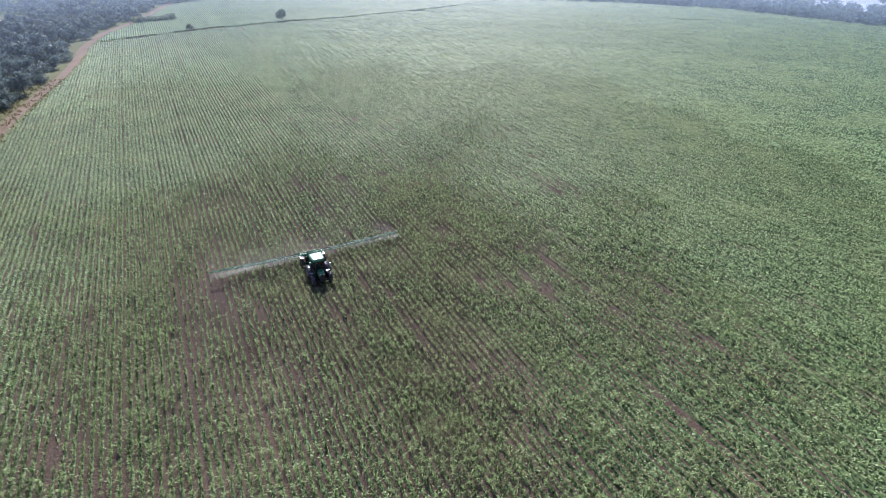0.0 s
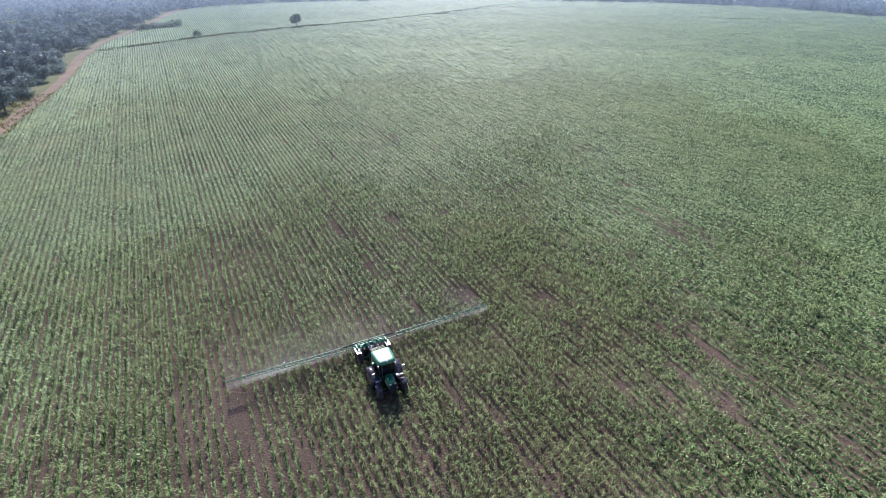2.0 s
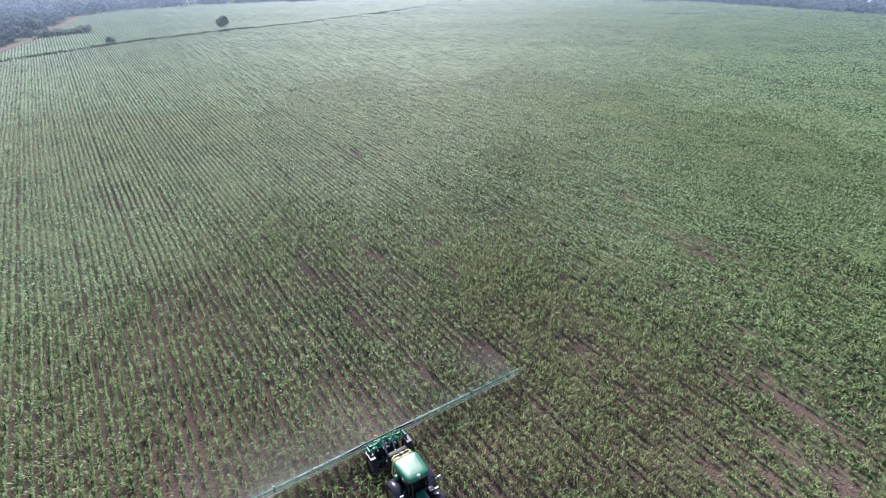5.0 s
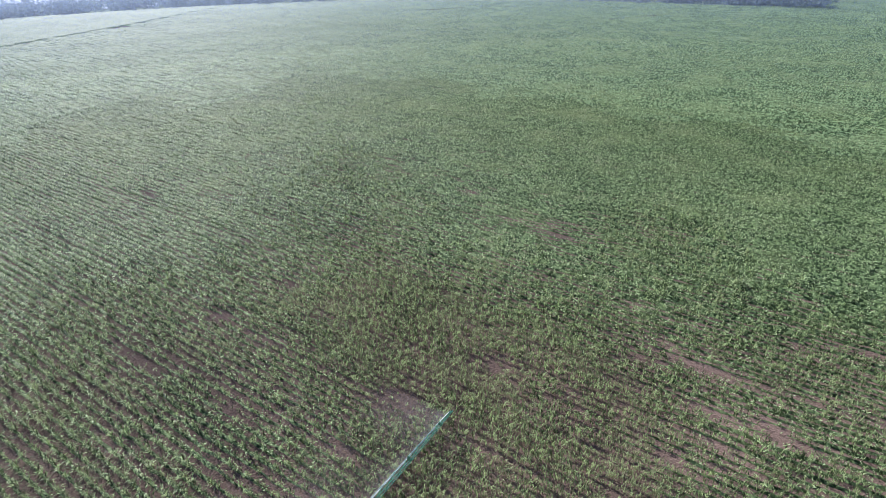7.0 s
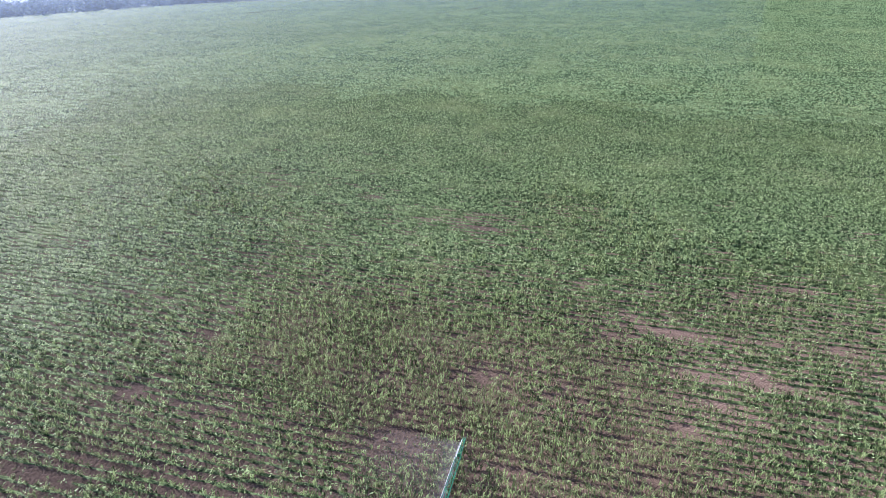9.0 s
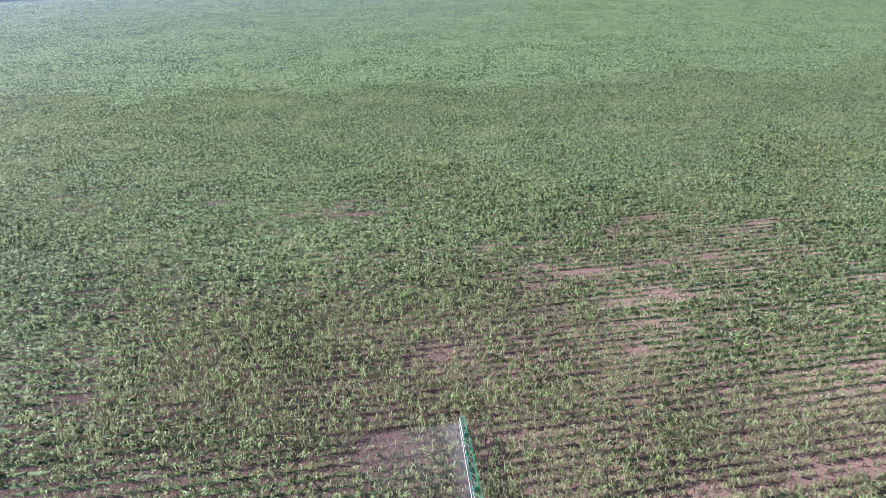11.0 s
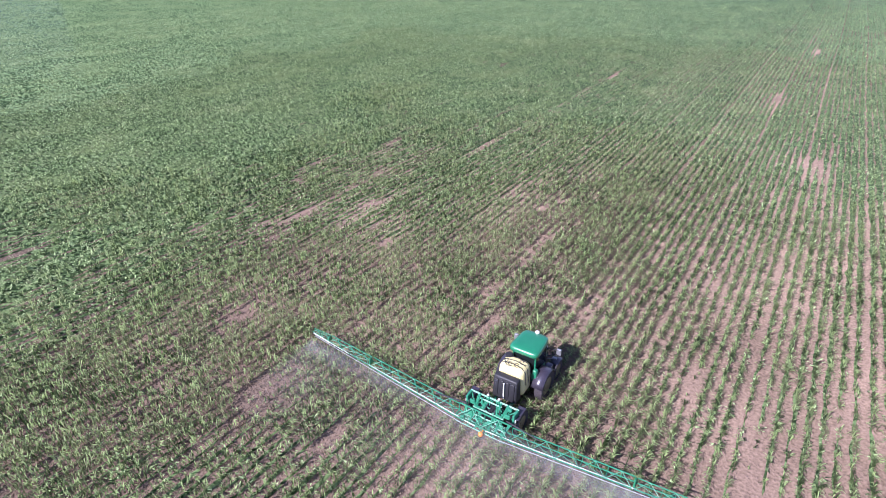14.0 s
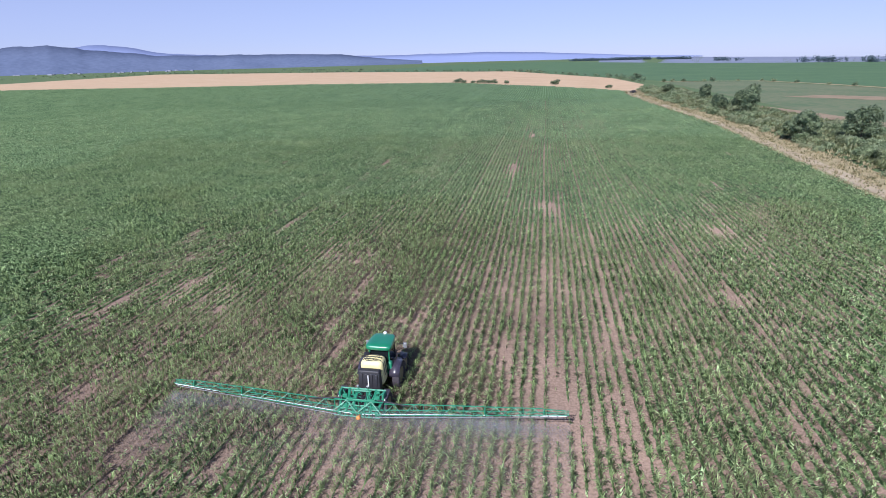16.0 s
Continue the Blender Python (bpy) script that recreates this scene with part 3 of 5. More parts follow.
raw("young_crop", np.stack([np.stack(c, -1) for c in cols], 2).reshape(-1, 3), np.concatenate([np.stack([b0 + k, b0 + k + 1, b0 + k + 4, b0 + k + 3], -1) for k in range(2)]), np.zeros((0, 3), int), CORN_FAR, "stuff", "low rows of pale green crop beyond the maize", "crop")
sheet("west_field", [(-346, -36), (-664, 426), (-840, 556), (-862, 777), (-2600, 1500), (-2600, 300), (-700, 100), (-480, 55)], -0.3, CANOPY, "green crop fields stretching away over the rise", "field")
sheet("stubble_field", [(57, 317), (25, 374), (-71, 482), (-219, 502), (-343, 492), (-618, 503), (-658, 430), (-832, 560), (-860, 775), (-1070, 1450), (-409, 1133), (-43, 885), (70, 530), (78, 400), (66, 330)], -0.26, HAY, "pale tan stubble field after harvest", "field")
sheet("far_green_field", [(-43, 890), (-409, 1140), (-330, 2300), (20, 2500), (170, 1850), (330, 1260), (450, 1040), (600, 880), (760, 700), (800, 100), (300, 60), (245, 190), (194, 306), (162, 427), (100, 446), (76, 540)], -0.3, FAR_GREEN, "green crop field far behind the stubble", "field")
sheet("meadow", [(98, 330), (96, 432), (158, 421), (189, 305), (240, 188), (260, 100), (112, 90), (98, 200)], -0.29, PALE_GREEN, "pale green meadow beyond the hedgerow", "field")
sheet("far_meadow", [(44, -262), (50, -248), (62, -246), (130, -252), (150, -268), (70, -274)], -0.25, PALE_GREEN, "pale green clearing behind the thicket", "field")
sheet("earth_strip", [(88, 210), (92, 214), (99, 190), (106, 150), (124, 126), (114, 122), (97, 148)], -0.22, EARTH, "strip of bare brown earth", "ground")
sheet("earth_patch", [(118, 262), (138, 269), (178, 232), (152, 226)], -0.24, EARTH, "low bank of bare brown earth", "ground")

# track and its verge
def ribbon(name, left, right, z, material, label, category, line=TRACK_LINE):
    bm = bmesh.new()
    pts = [Vector((x, y, 0)) for x, y in line]
    dense = []
    for a, b in zip(pts[:-1], pts[1:]):
        k = max(1, int((b - a).length / 4))
        dense += [a.lerp(b, i / k) for i in range(k)]
    dense.append(pts[-1])
    prev = None
    for i, p in enumerate(dense):
        d = (dense[min(i + 1, len(dense) - 1)] - dense[max(i - 1, 0)]).normalized()
        side = Vector((d.y, -d.x, 0))
        wl_, wr_ = left + 0.6 * noise.noise(p * 0.1), right + 0.6 * noise.noise(p * 0.1 + Vector((9, 0, 0)))
        row = [bm.verts.new(p + side * wl_ + Vector((0, 0, z))), bm.verts.new(p + side * wr_ + Vector((0, 0, z)))]
        if prev:
            bm.faces.new((prev[0], prev[1], row[1], row[0]))
        prev = row
    return tagged(link(name, bm, material), label, category, kind="structure")


ribbon("verge_north", -2.2, 6.5, 0.10, VERGE, "dry yellowish grass verge beside the track", "grass", [p for p in TRACK_LINE if p[1] >= 0])
ribbon("verge_south", -2.6, 6.0, 0.10, ROUGH_GRASS, "rough brownish green verge beside the track", "grass", [p for p in TRACK_LINE if p[1] <= 0])
ribbon("field_margin", -2.5, 2.5, -0.2, VERGE, "strip of dry grass between two fields", "grass", [(96, 436), (128, 432), (160, 424), (178, 370), (191.5, 306), (242, 189)])
ribbon("road_north", -1.3, 1.3, 0.17, TRACK, "pale rutted dirt farm track", "track", [p for p in TRACK_LINE if p[1] >= 0])
ribbon("road_south", -1.4, 1.1, 0.17, TRACK_BACKLIT, "rutted dirt farm track, coloured browner for its backlit stretch", "track", [p for p in TRACK_LINE if p[1] <= 0])

# ---- maize ----
maize("maize_near", NEAR, None, 0.145, 7, "rows of young green maize plants over reddish soil", wide=0.5)
maize("maize_around", MID, NEAR, 0.24, 5, "rows of young green maize plants further off", wide=1.05, tall=1.0, bent=False, material=CORN_MID)
# dark strips under the leaves give the shade between plants
maize_rows("maize_rows_around", MID, NEAR, 0.8, "inner mass of the maize rows further off, darkened as shade", 0.28, True, rough=0.5, material=CORN_ROW_SHADE, tall=0.62)
maize_rows("maize_beyond", OUTER, MID, 1.8, "closed rows of green maize in the distance", 0.31, rough=0.6, tall=0.75)
maize("maize_beyond_leaves", (-185, 110, -165, 210), MID, 0.55, 3, "leafy tops of the maize rows beyond", wide=2.0, tall=1.15, bent=False, material=CORN_MID)
maize_rows("maize_far_rows", (-640, 110, -330, 520), OUTER, 5.0, "closed rows of green maize at the far end of the field", 0.52, every=2, rough=0.5)

# ---- tractor ----
def wheel(parent, at, radius, width, rim_r, hub_side, lugs=20):
    """A lugged tyre on a dished rim."""
    h = width / 2
    bm = bmesh.new()
    lathe(bm, [(rim_r, -h * 0.8), (radius * 0.9, -h), (radius * 0.965, -h * 0.8), (radius * 0.975, 0), (radius * 0.965, h * 0.8), (radius * 0.9, h), (rim_r, h * 0.8)], 32)
    for k in range(lugs):
        for sgn in (-1, 1):
            a = 2 * math.pi * (k + (0.5 if sgn > 0 else 0)) / lugs
            p0 = Vector((sgn * h * 0.95, math.cos(a) * radius * 0.94, math.sin(a) * radius * 0.94))
            p1 = Vector((sgn * h * 0.05, math.cos(a + 0.2) * radius * 0.985, math.sin(a + 0.2) * radius * 0.985))
            bar(bm, p0, p1, radius * 0.035, 4)
    tyre = part("wheel", bm, RUBBER, parent, "black lugged rubber tyre, dusty")
    tyre.location = at
    bm = bmesh.new()
    o = hub_side * h
    lathe(bm, [(rim_r * 1.02, -o * 0.7), (rim_r * 1.04, o * 0.75), (rim_r * 0.9, o * 0.6), (rim_r * 0.5, o * 0.2), (rim_r * 0.3, o * 0.35), (0.02, o * 0.4)], 24)
    part("rim", bm, RIM, tyre, "dull yellow steel rim", True)
    return tyre


tractor = thing("tractor", (0.42, 4.1, 0), "green farm tractor with dark glass cab towing a sprayer", "tractor")
bm = bmesh.new()
box(bm, (-0.28, -0.9, 0.55), (0.28, 1.8, 1.0), 0.06)
box(bm, (-0.85, -0.5, 0.62), (0.85, -0.2, 0.95), 0.05)
box(bm, (-0.8, 1.25, 0.45), (0.8, 1.5, 0.7), 0.05)
box(bm, (-0.2, -1.35, 0.5), (0.2, -0.9, 0.72), 0.04)
part("chassis", bm, BLACK, tractor, "black chassis and axles")
bm = bmesh.new()
box(bm, (-0.36, 0.7, 0.98), (0.36, 1.76, 1.82), 0.13, (0.78, 0.92), 4)
part("hood", bm, GREEN, tractor, "green rounded engine hood", True)
bm = bmesh.new()
box(bm, (-0.3, 1.78, 0.95), (0.3, 1.86, 1.5), 0.02)
for k in range(5):
    box(bm, (-0.27, 1.855, 1.02 + 0.09 * k), (0.27, 1.875, 1.05 + 0.09 * k))
part("grille", bm, BLACK, tractor, "black slatted front grille")
for sx in (-1, 1):
    bm = bmesh.new()
    box(bm, (sx * 0.2 - 0.08, 1.74, 1.52), (sx * 0.2 + 0.08, 1.83, 1.62), 0.02)
    part("headlight", bm, WHITE, tractor, "clear headlight in the hood front")
    bm = bmesh.new()
    box(bm, (sx * 0.34 - 0.012, 0.95, 1.32), (sx * 0.34 + 0.012, 1.6, 1.46), 0.005)
    part("hood_stripe", bm, YELLOW, tractor, "yellow side stripe")
bm = bmesh.new()
bar(bm, (0.5, 0.86, 1.4), (0.5, 0.86, 2.75), 0.06, 12)
bar(bm, (0.5, 0.86, 2.75), (0.5, 0.8, 2.9), 0.05, 12)
part("exhaust", bm, BLACK, tractor, "upright black exhaust pipe", True)
bm = bmesh.new()
box(bm, (-0.64, -0.72, 1.0), (0.64, 0.72, 1.55), 0.05, (1.02, 0.98))
for sx in (-1, 1):
    box(bm, (min(sx * 0.52, sx * 0.86), -0.98, 1.45), (max(sx * 0.52, sx * 0.86), -0.5, 1.98), 0.1, (0.8, 0.6), 3)
cab = part("cab_base", bm, GREEN, tractor, "green lower cab body")
# Black panel gives the cab front its shade by colour.
bm = bmesh.new()
box(bm, (-0.6, 0.7, 1.02), (0.6, 0.76, 1.53), 0.02)
part("front_shade_panel", bm, BLACK, cab, "black panel standing in for shade under the windscreen")
corners = [(-0.65, 0.66), (0.65, 0.66), (-0.65, -0.7), (0.65, -0.7)]
# Front pillars are black for the shaded side, rear ones green.
for x, y in corners:
    bm = bmesh.new()
    bar(bm, (x, y, 1.5), (x * 0.95, y * 0.95, 2.8), 0.05, 6)
    part("cab_pillar", bm, GREEN if y < 0 else BLACK, tractor)
bm = bmesh.new()
box(bm, (-0.62, 0.63, 1.52), (0.62, 0.66, 2.78))
part("windscreen", bm, GLASS, tractor, "dark tinted windscreen")
bm = bmesh.new()
box(bm, (-0.62, -0.7, 1.52), (0.62, -0.67, 2.78))
part("rear_window", bm, GLASS, tractor, "dark tinted rear window")
for sx in (-1, 1):
    bm = bmesh.new()
    box(bm, (sx * 0.635 - 0.014, -0.64, 1.5), (sx * 0.635 + 0.014, 0.6, 2.78))
    win = part("cab_door", bm, GLASS, tractor, "dark glass cab door")
    bm = bmesh.new()
    box(bm, (sx * 0.66 - 0.02, -0.58, 1.75), (sx * 0.66 + 0.02, -0.46, 1.79), 0.008)
    part("door_handle", bm, BLACK, win)
bm = bmesh.new()
box(bm, (-0.42, -0.45, 1.56), (0.42, 0.1, 2.25), 0.12, (0.8, 0.5))
part("seat", bm, BLACK, tractor, "black driver seat")
bm = bmesh.new()
loops = []
for z, k in ((2.78, 0.96), (2.84, 1.0), (2.98, 1.0), (3.05, 0.96), (3.09, 0.86), (3.11, 0.6), (3.115, 0.25)):
    loop = []
    for i in range(36):
        a = 2 * math.pi * i / 36
        c, d = math.cos(a), math.sin(a)
        y = 0.92 * k * math.copysign(abs(d) ** 0.36, d)
        loop.append(bm.verts.new(((0.8 - 0.07 * y) * k * math.copysign(abs(c) ** 0.36, c), -0.06 + y, z)))
    loops.append(loop)
for p, q in zip(loops[:-1], loops[1:]):
    for i in range(36):
        bm.faces.new((p[i], p[(i + 1) % 36], q[(i + 1) % 36], q[i]))
bm.faces.new(loops[-1])
bm.faces.new(loops[0][::-1])
part("roof", bm, GREEN, tractor, "green rounded cab roof", True)
bm = bmesh.new()
bmesh.ops.create_uvsphere(bm, u_segments=14, v_segments=8, radius=0.12, matrix=pose(0.02, 0.78, 3.13) @ Matrix.Diagonal((1, 1, 0.75, 1)))
bar(bm, (0.02, 0.78, 3.04), (0.02, 0.78, 3.13), 0.1, 12)
part("receiver_dome", bm, WHITE, tractor, "small white receiver dome on the roof edge", True)
for sx in (-1, 1):
    bm = bmesh.new()
    for k in range(9):
        a0, a1 = radians(20 + 17 * k), radians(20 + 17 * (k + 1))
        y0, z0, y1, z1 = (-0.35 - 0.94 * math.cos(a0), 0.85 + 0.94 * math.sin(a0), -0.35 - 0.94 * math.cos(a1), 0.85 + 0.94 * math.sin(a1))
        x0, x1 = sorted((sx * 0.7, sx * 1.36))
        quad = [bm.verts.new(p) for p in ((x0, y0, z0), (x1, y0, z0), (x1, y1, z1), (x0, y1, z1))]
        bm.faces.new(quad)
    bmesh.ops.remove_doubles(bm, verts=bm.verts, dist=0.002)
    bmesh.ops.solidify(bm, geom=bm.faces[:], thickness=0.04)
    part("rear_fender", bm, FENDER, tractor, "dark curved rear fender", True)
    bm = bmesh.new()
    for k in range(6):
        a0, a1 = radians(60 + 11 * k), radians(60 + 11 * (k + 1))
        x0, x1 = sorted((sx * 0.78, sx * 1.26))
        quad = [bm.verts.new(p) for p in ((x0, 1.36 - 0.74 * math.cos(a0), 0.6 + 0.74 * math.sin(a0)), (x1, 1.36 - 0.74 * math.cos(a0), 0.6 + 0.74 * math.sin(a0)), (x1, 1.36 - 0.74 * math.cos(a1), 0.6 + 0.74 * math.sin(a1)), (x0, 1.36 - 0.74 * math.cos(a1), 0.6 + 0.74 * math.sin(a1)))]
        bm.faces.new(quad)
    bmesh.ops.remove_doubles(bm, verts=bm.verts, dist=0.002)
    bmesh.ops.solidify(bm, geom=bm.faces[:], thickness=0.03)
    part("front_fender", bm, FENDER, tractor, "dark glossy front fender", True)
    wheel(tractor, (sx * 1.1, -0.35, 0.85), 0.85, 0.46, 0.5, sx, 20)
    wheel(tractor, (sx * 1.02, 1.36, 0.6), 0.6, 0.34, 0.36, sx, 16)
    bm = bmesh.new()
    bar(bm, (sx * 0.72, 0.68, 2.4), (sx * 1.24, 0.92, 2.35), 0.025)
    bar(bm, (sx * 0.72, 0.68, 1.9), (sx * 1.24, 0.92, 2.1), 0.025)
    arm = part("mirror_arm", bm, BLACK, tractor)
    bm = bmesh.new()
    box(bm, (sx * 1.26 - 0.13, 0.88, 2.02), (sx * 1.26 + 0.13, 1.0, 2.4), 0.03)
    part("mirror", bm, STEEL, arm, "large pale side mirror")
    bm = bmesh.new()
    box(bm, (sx * 0.86 - 0.2, 0.25, 1.02), (sx * 0.86 + 0.2, 0.95, 1.32), 0.05, (0.9, 0.9))
    part("side_tank", bm, FENDER, tractor, "dark side tank under the cab door", True)
    bm = bmesh.new()
    box(bm, (sx * 1.02 - 0.13, 0.98, 1.55), (sx * 1.02 + 0.13, 1.12, 1.64), 0.02)
    bar(bm, (sx * 0.62, 0.95, 1.5), (sx * 1.0, 1.04, 1.58), 0.025)
    part("work_lamp", bm, STEEL, tractor, "pale work lamp on a side bracket")
    for k in range(3):
        bm = bmesh.new()
        box(bm, (sx * 0.92 - 0.15, 0.35, 0.45 + 0.25 * k), (sx * 0.92 + 0.15, 0.62, 0.48 + 0.25 * k), 0.008)
        part("cab_step", bm, BLACK, tractor)

# ---- trailed sprayer with its boom ----
sprayer = thing("crop_sprayer", (0.22, 0, 0), "green trailed sprayer with yellow tank and wide unfolded boom", "sprayer")
bm = bmesh.new()
for sx in (-1, 1):
    box(bm, (sx * 0.45 - 0.06, 0.1, 0.62), (sx * 0.45 + 0.06, 2.9, 0.78), 0.01)
    bar(bm, (sx * 0.42, 2.8, 0.7), (0, 3.35, 0.6), 0.05)
box(bm, (-1.2, 0.79, 0.56), (1.2, 0.94, 0.7), 0.02)
for y in (0.3, 1.0, 2.0, 2.8):
    box(bm, (-0.5, y - 0.05, 0.63), (0.5, y + 0.05, 0.76), 0.01)
part("chassis", bm, GREEN, sprayer, "green steel chassis and axle")
bm = bmesh.new()
box(bm, (-0.78, 2.16, 0.8), (0.78, 3.36, 2.5), 0.3, (0.9, 0.9), 6)
tank = part("tank", bm, YELLOW, sprayer, "pale yellow rounded plastic tank", True)
bm = bmesh.new()
bar(bm, (-0.5, 3.1, 2.36), (-0.5, 3.1, 2.56), 0.2, 20)
bar(bm, (-0.5, 3.1, 2.56), (-0.5, 3.1, 2.6), 0.16, 20)
part("tank_lid", bm, BLACK, tank, "round black filler lid")
bm = bmesh.new()
for k, y in enumerate((2.5, 2.78, 3.04)):
    pts = [(-0.8, y, 1.5), (-0.73, y, 2.26), (-0.5, y, 2.51), (0, y + 0.05, 2.54), (0.5, y, 2.51), (0.73, y, 2.26), (0.8, y, 1.5)]
    for p, q in zip(pts[:-1], pts[1:]):
        bar(bm, p, q, 0.022)
rng = random.Random(4)
for k in range(5):
    x, y = rng.uniform(-0.6, 0.3), rng.uniform(2.4, 3.0)
    last = None
    for i in range(9):
        a = i * 0.7
        p = (x + 0.16 * math.cos(a) + 0.03 * i, y + 0.14 * math.sin(a), 2.52 + 0.012 * (i % 3))
        if last:
            bar(bm, last, p, 0.016, 5)
        last = p
part("tank_strap", bm, BLACK, tank, "dark hoses and straps over the tank")
bm = bmesh.new()
box(bm, (-0.7, 1.62, 0.8), (0.7, 2.24, 2.16), 0.1, (0.95, 0.66), 3)
for k in range(4):
    box(bm, (-0.58 + 0.31 * k, 1.6, 0.95), (-0.36 + 0.31 * k, 1.78, 1.98), 0.04, (0.9, 0.5), 2)
part("rear_cover", bm, BLACK, sprayer, "dark plastic cover behind the tank", True)
bm = bmesh.new()
box(bm, (-0.03, 1.55, 0.95), (0.03, 1.6, 1.95))
part("sight_gauge", bm, WHITE, sprayer, "white level tube on the dark cover")
for sx in (-1, 1):
    wheel(sprayer, (sx * 1.32, 0.86, 0.66), 0.66, 0.34, 0.38, sx, 18)
    bm = bmesh.new()
    box(bm, (sx * 1.32 - 0.2, 0.26, 1.3), (sx * 1.32 + 0.2, 0.54, 1.36), 0.02)
    box(bm, (sx * 1.32 - 0.2, 0.54, 1.36), (sx * 1.32 + 0.2, 1.14, 1.42), 0.02)
    part("mudguard", bm, FENDER, sprayer, "dark mudguard over the wheel")
    bm = bmesh.new()
    box(bm, (sx * 1.32 - 0.1, 0.18, 1.12), (sx * 1.32 + 0.1, 0.26, 1.34), 0.02)
    part("tail_light", bm, WHITE, sprayer, "small rear lamp")
# the lift mast that carries the boom
bm = bmesh.new()
for sx in (-1, 1):
    box(bm, (sx * 0.5 - 0.05, 0.55, 0.7), (sx * 0.5 + 0.05, 0.65, 2.1), 0.01)
    box(bm, (sx * 1.3 - 0.06, 0.45, 1.5), (sx * 1.3 + 0.06, 1.0, 1.98), 0.02)
    bar(bm, (sx * 1.28, 0.5, 1.6), (sx * 1.1, -0.2, 1.15), 0.05, 4)
    bar(bm, (sx * 0.85, 0.9, 1.95), (sx * 0.75, -0.1, 1.3), 0.05, 4)
    bar(bm, (sx * 0.4, 0.95, 1.95), (sx * 0.42, 0.0, 1.35), 0.055, 4)
    box(bm, (sx * 0.62 - 0.16, 0.28, 1.55), (sx * 0.62 + 0.16, 0.4, 1.72), 0.02)
    box(bm, (sx * 0.8 - 0.2, 0.0, 1.3), (sx * 0.8 + 0.2, 0.12, 1.46), 0.02)
    bar(bm, (sx * 0.12, 0.95, 1.95), (sx * 0.5, 0.3, 1.6), 0.045, 4)
for y, z, w, r in ((0.95, 1.95, 1.36, 0.06), (0.6, 2.05, 0.6, 0.05), (0.3, 1.62, 0.85, 0.055), (0.05, 1.42, 1.1, 0.05), (-0.2, 1.15, 1.3, 0.05), (0.6, 0.95, 0.6, 0.05)):
    bar(bm, (-w, y, z), (w, y, z), r, 4)
for sx in (-1, 1):
    for (ax, ay, az), (bx, by, bz) in (((0.2, 0.95, 1.95), (0.62, 0.55, 1.78)), ((1.3, 0.95, 1.9), (0.9, 0.5, 1.7)), ((0.95, 0.55, 1.78), (0.5, 0.05, 1.42)), ((0.3, 0.3, 1.62), (0.85, -0.2, 1.15)), ((1.2, 0.3, 1.5), (0.95, -0.2, 1.15)), ((0.5, 0.6, 1.3), (1.25, 0.6, 1.6)), ((0.15, 0.05, 1.42), (0.3, -0.45, 1.1))):
        bar(bm, (sx * ax, ay, az), (sx * bx, by, bz), 0.04, 4)
    box(bm, (sx * 0.98 - 0.14, 0.42, 1.62), (sx * 0.98 + 0.14, 0.52, 1.86), 0.02)
    box(bm, (sx * 0.32 - 0.13, -0.1, 1.2), (sx * 0.32 + 0.13, 0.0, 1.46), 0.02)
    box(bm, (sx * 1.12 - 0.1, -0.32, 1.0), (sx * 1.12 + 0.1, -0.2, 1.32), 0.02)
for sx in (-1, 1):
    for ax, bx in ((0.28, 0.34), (0.78, 0.7)):
        bar(bm, (sx * ax, 0.95, 1.98), (sx * bx, 0.05, 1.44), 0.06, 4)
        bar(bm, (sx * bx, 0.05, 1.44), (sx * bx, -0.5, 1.02), 0.05, 4)
for y, z, w, r in ((-0.08, 1.28, 1.2, 0.035), (-0.5, 1.08, 1.35, 0.035)):
    bar(bm, (-w, y, z), (w, y, z), r, 4)
mast_rng = random.Random(12)
for k in range(26):
    f = mast_rng.random()
    x, y, z = mast_rng.uniform(-1.15, 1.15), 0.9 - 1.2 * f, 1.98 - 0.8 * f
    dx, dy = mast_rng.choice([(0.3, 0.0), (0.0, -0.3), (0.2, -0.25), (-0.2, -0.2)])
    bar(bm, (x, y, z), (x + dx, y + dy, z - 0.12 + 0.2 * dy), mast_rng.uniform(0.02, 0.045), 4)
    if k % 3 == 0:
        box(bm, (x - 0.09, y - 0.07, z - 0.1), (x + 0.09, y + 0.07, z + 0.06), 0.02)
part("lift_mast", bm, GREEN_DUSTY, sprayer, "green lattice mast that carries the boom").location = (0, -0.32, -0.34)
bm = bmesh.new()
for k in range(5):
    pts = [(-0.5 + 0.25 * k, 1.0, 1.5), (-0.42 + 0.2 * k, 0.75, 1.8 + 0.04 * k), (-0.5 + 0.28 * k, 0.35, 1.68), (-0.6 + 0.3 * k, -0.1, 1.3)]
    for p, q in zip(pts[:-1], pts[1:]):
        bar(bm, p, q, 0.025, 5)
part("hoses", bm, BLACK, sprayer, "black rubber hoses over the mast").location = (0, -0.32, -0.34)
for sx in (-1, 1):
    bm = bmesh.new()
    bar(bm, (sx * 0.3, 0.95, 1.2), (sx * 0.3, 0.5, 1.9), 0.06, 10)
    bar(bm, (sx * 0.3, 0.95, 1.2), (sx * 0.3, 1.3, 0.8), 0.03, 8)
    part("lift_cylinder", bm, STEEL, sprayer, "hydraulic lift cylinder")
bm = bmesh.new()
for k in range(7):
    x = -0.66 + 0.22 * k
    box(bm, (x - 0.05, 0.18, 1.3), (x + 0.05, 0.3, 1.55), 0.02)
box(bm, (-0.75, 0.2, 1.22), (0.75, 0.28, 1.3), 0.02)
# Added black block, so the gaps between the mast bars read as shaded.
shade_block = bmesh.new()
box(shade_block, (-0.85, 0.1, 0.55), (0.85, 0.7, 1.2), 0.08, (0.9, 0.8), 3)
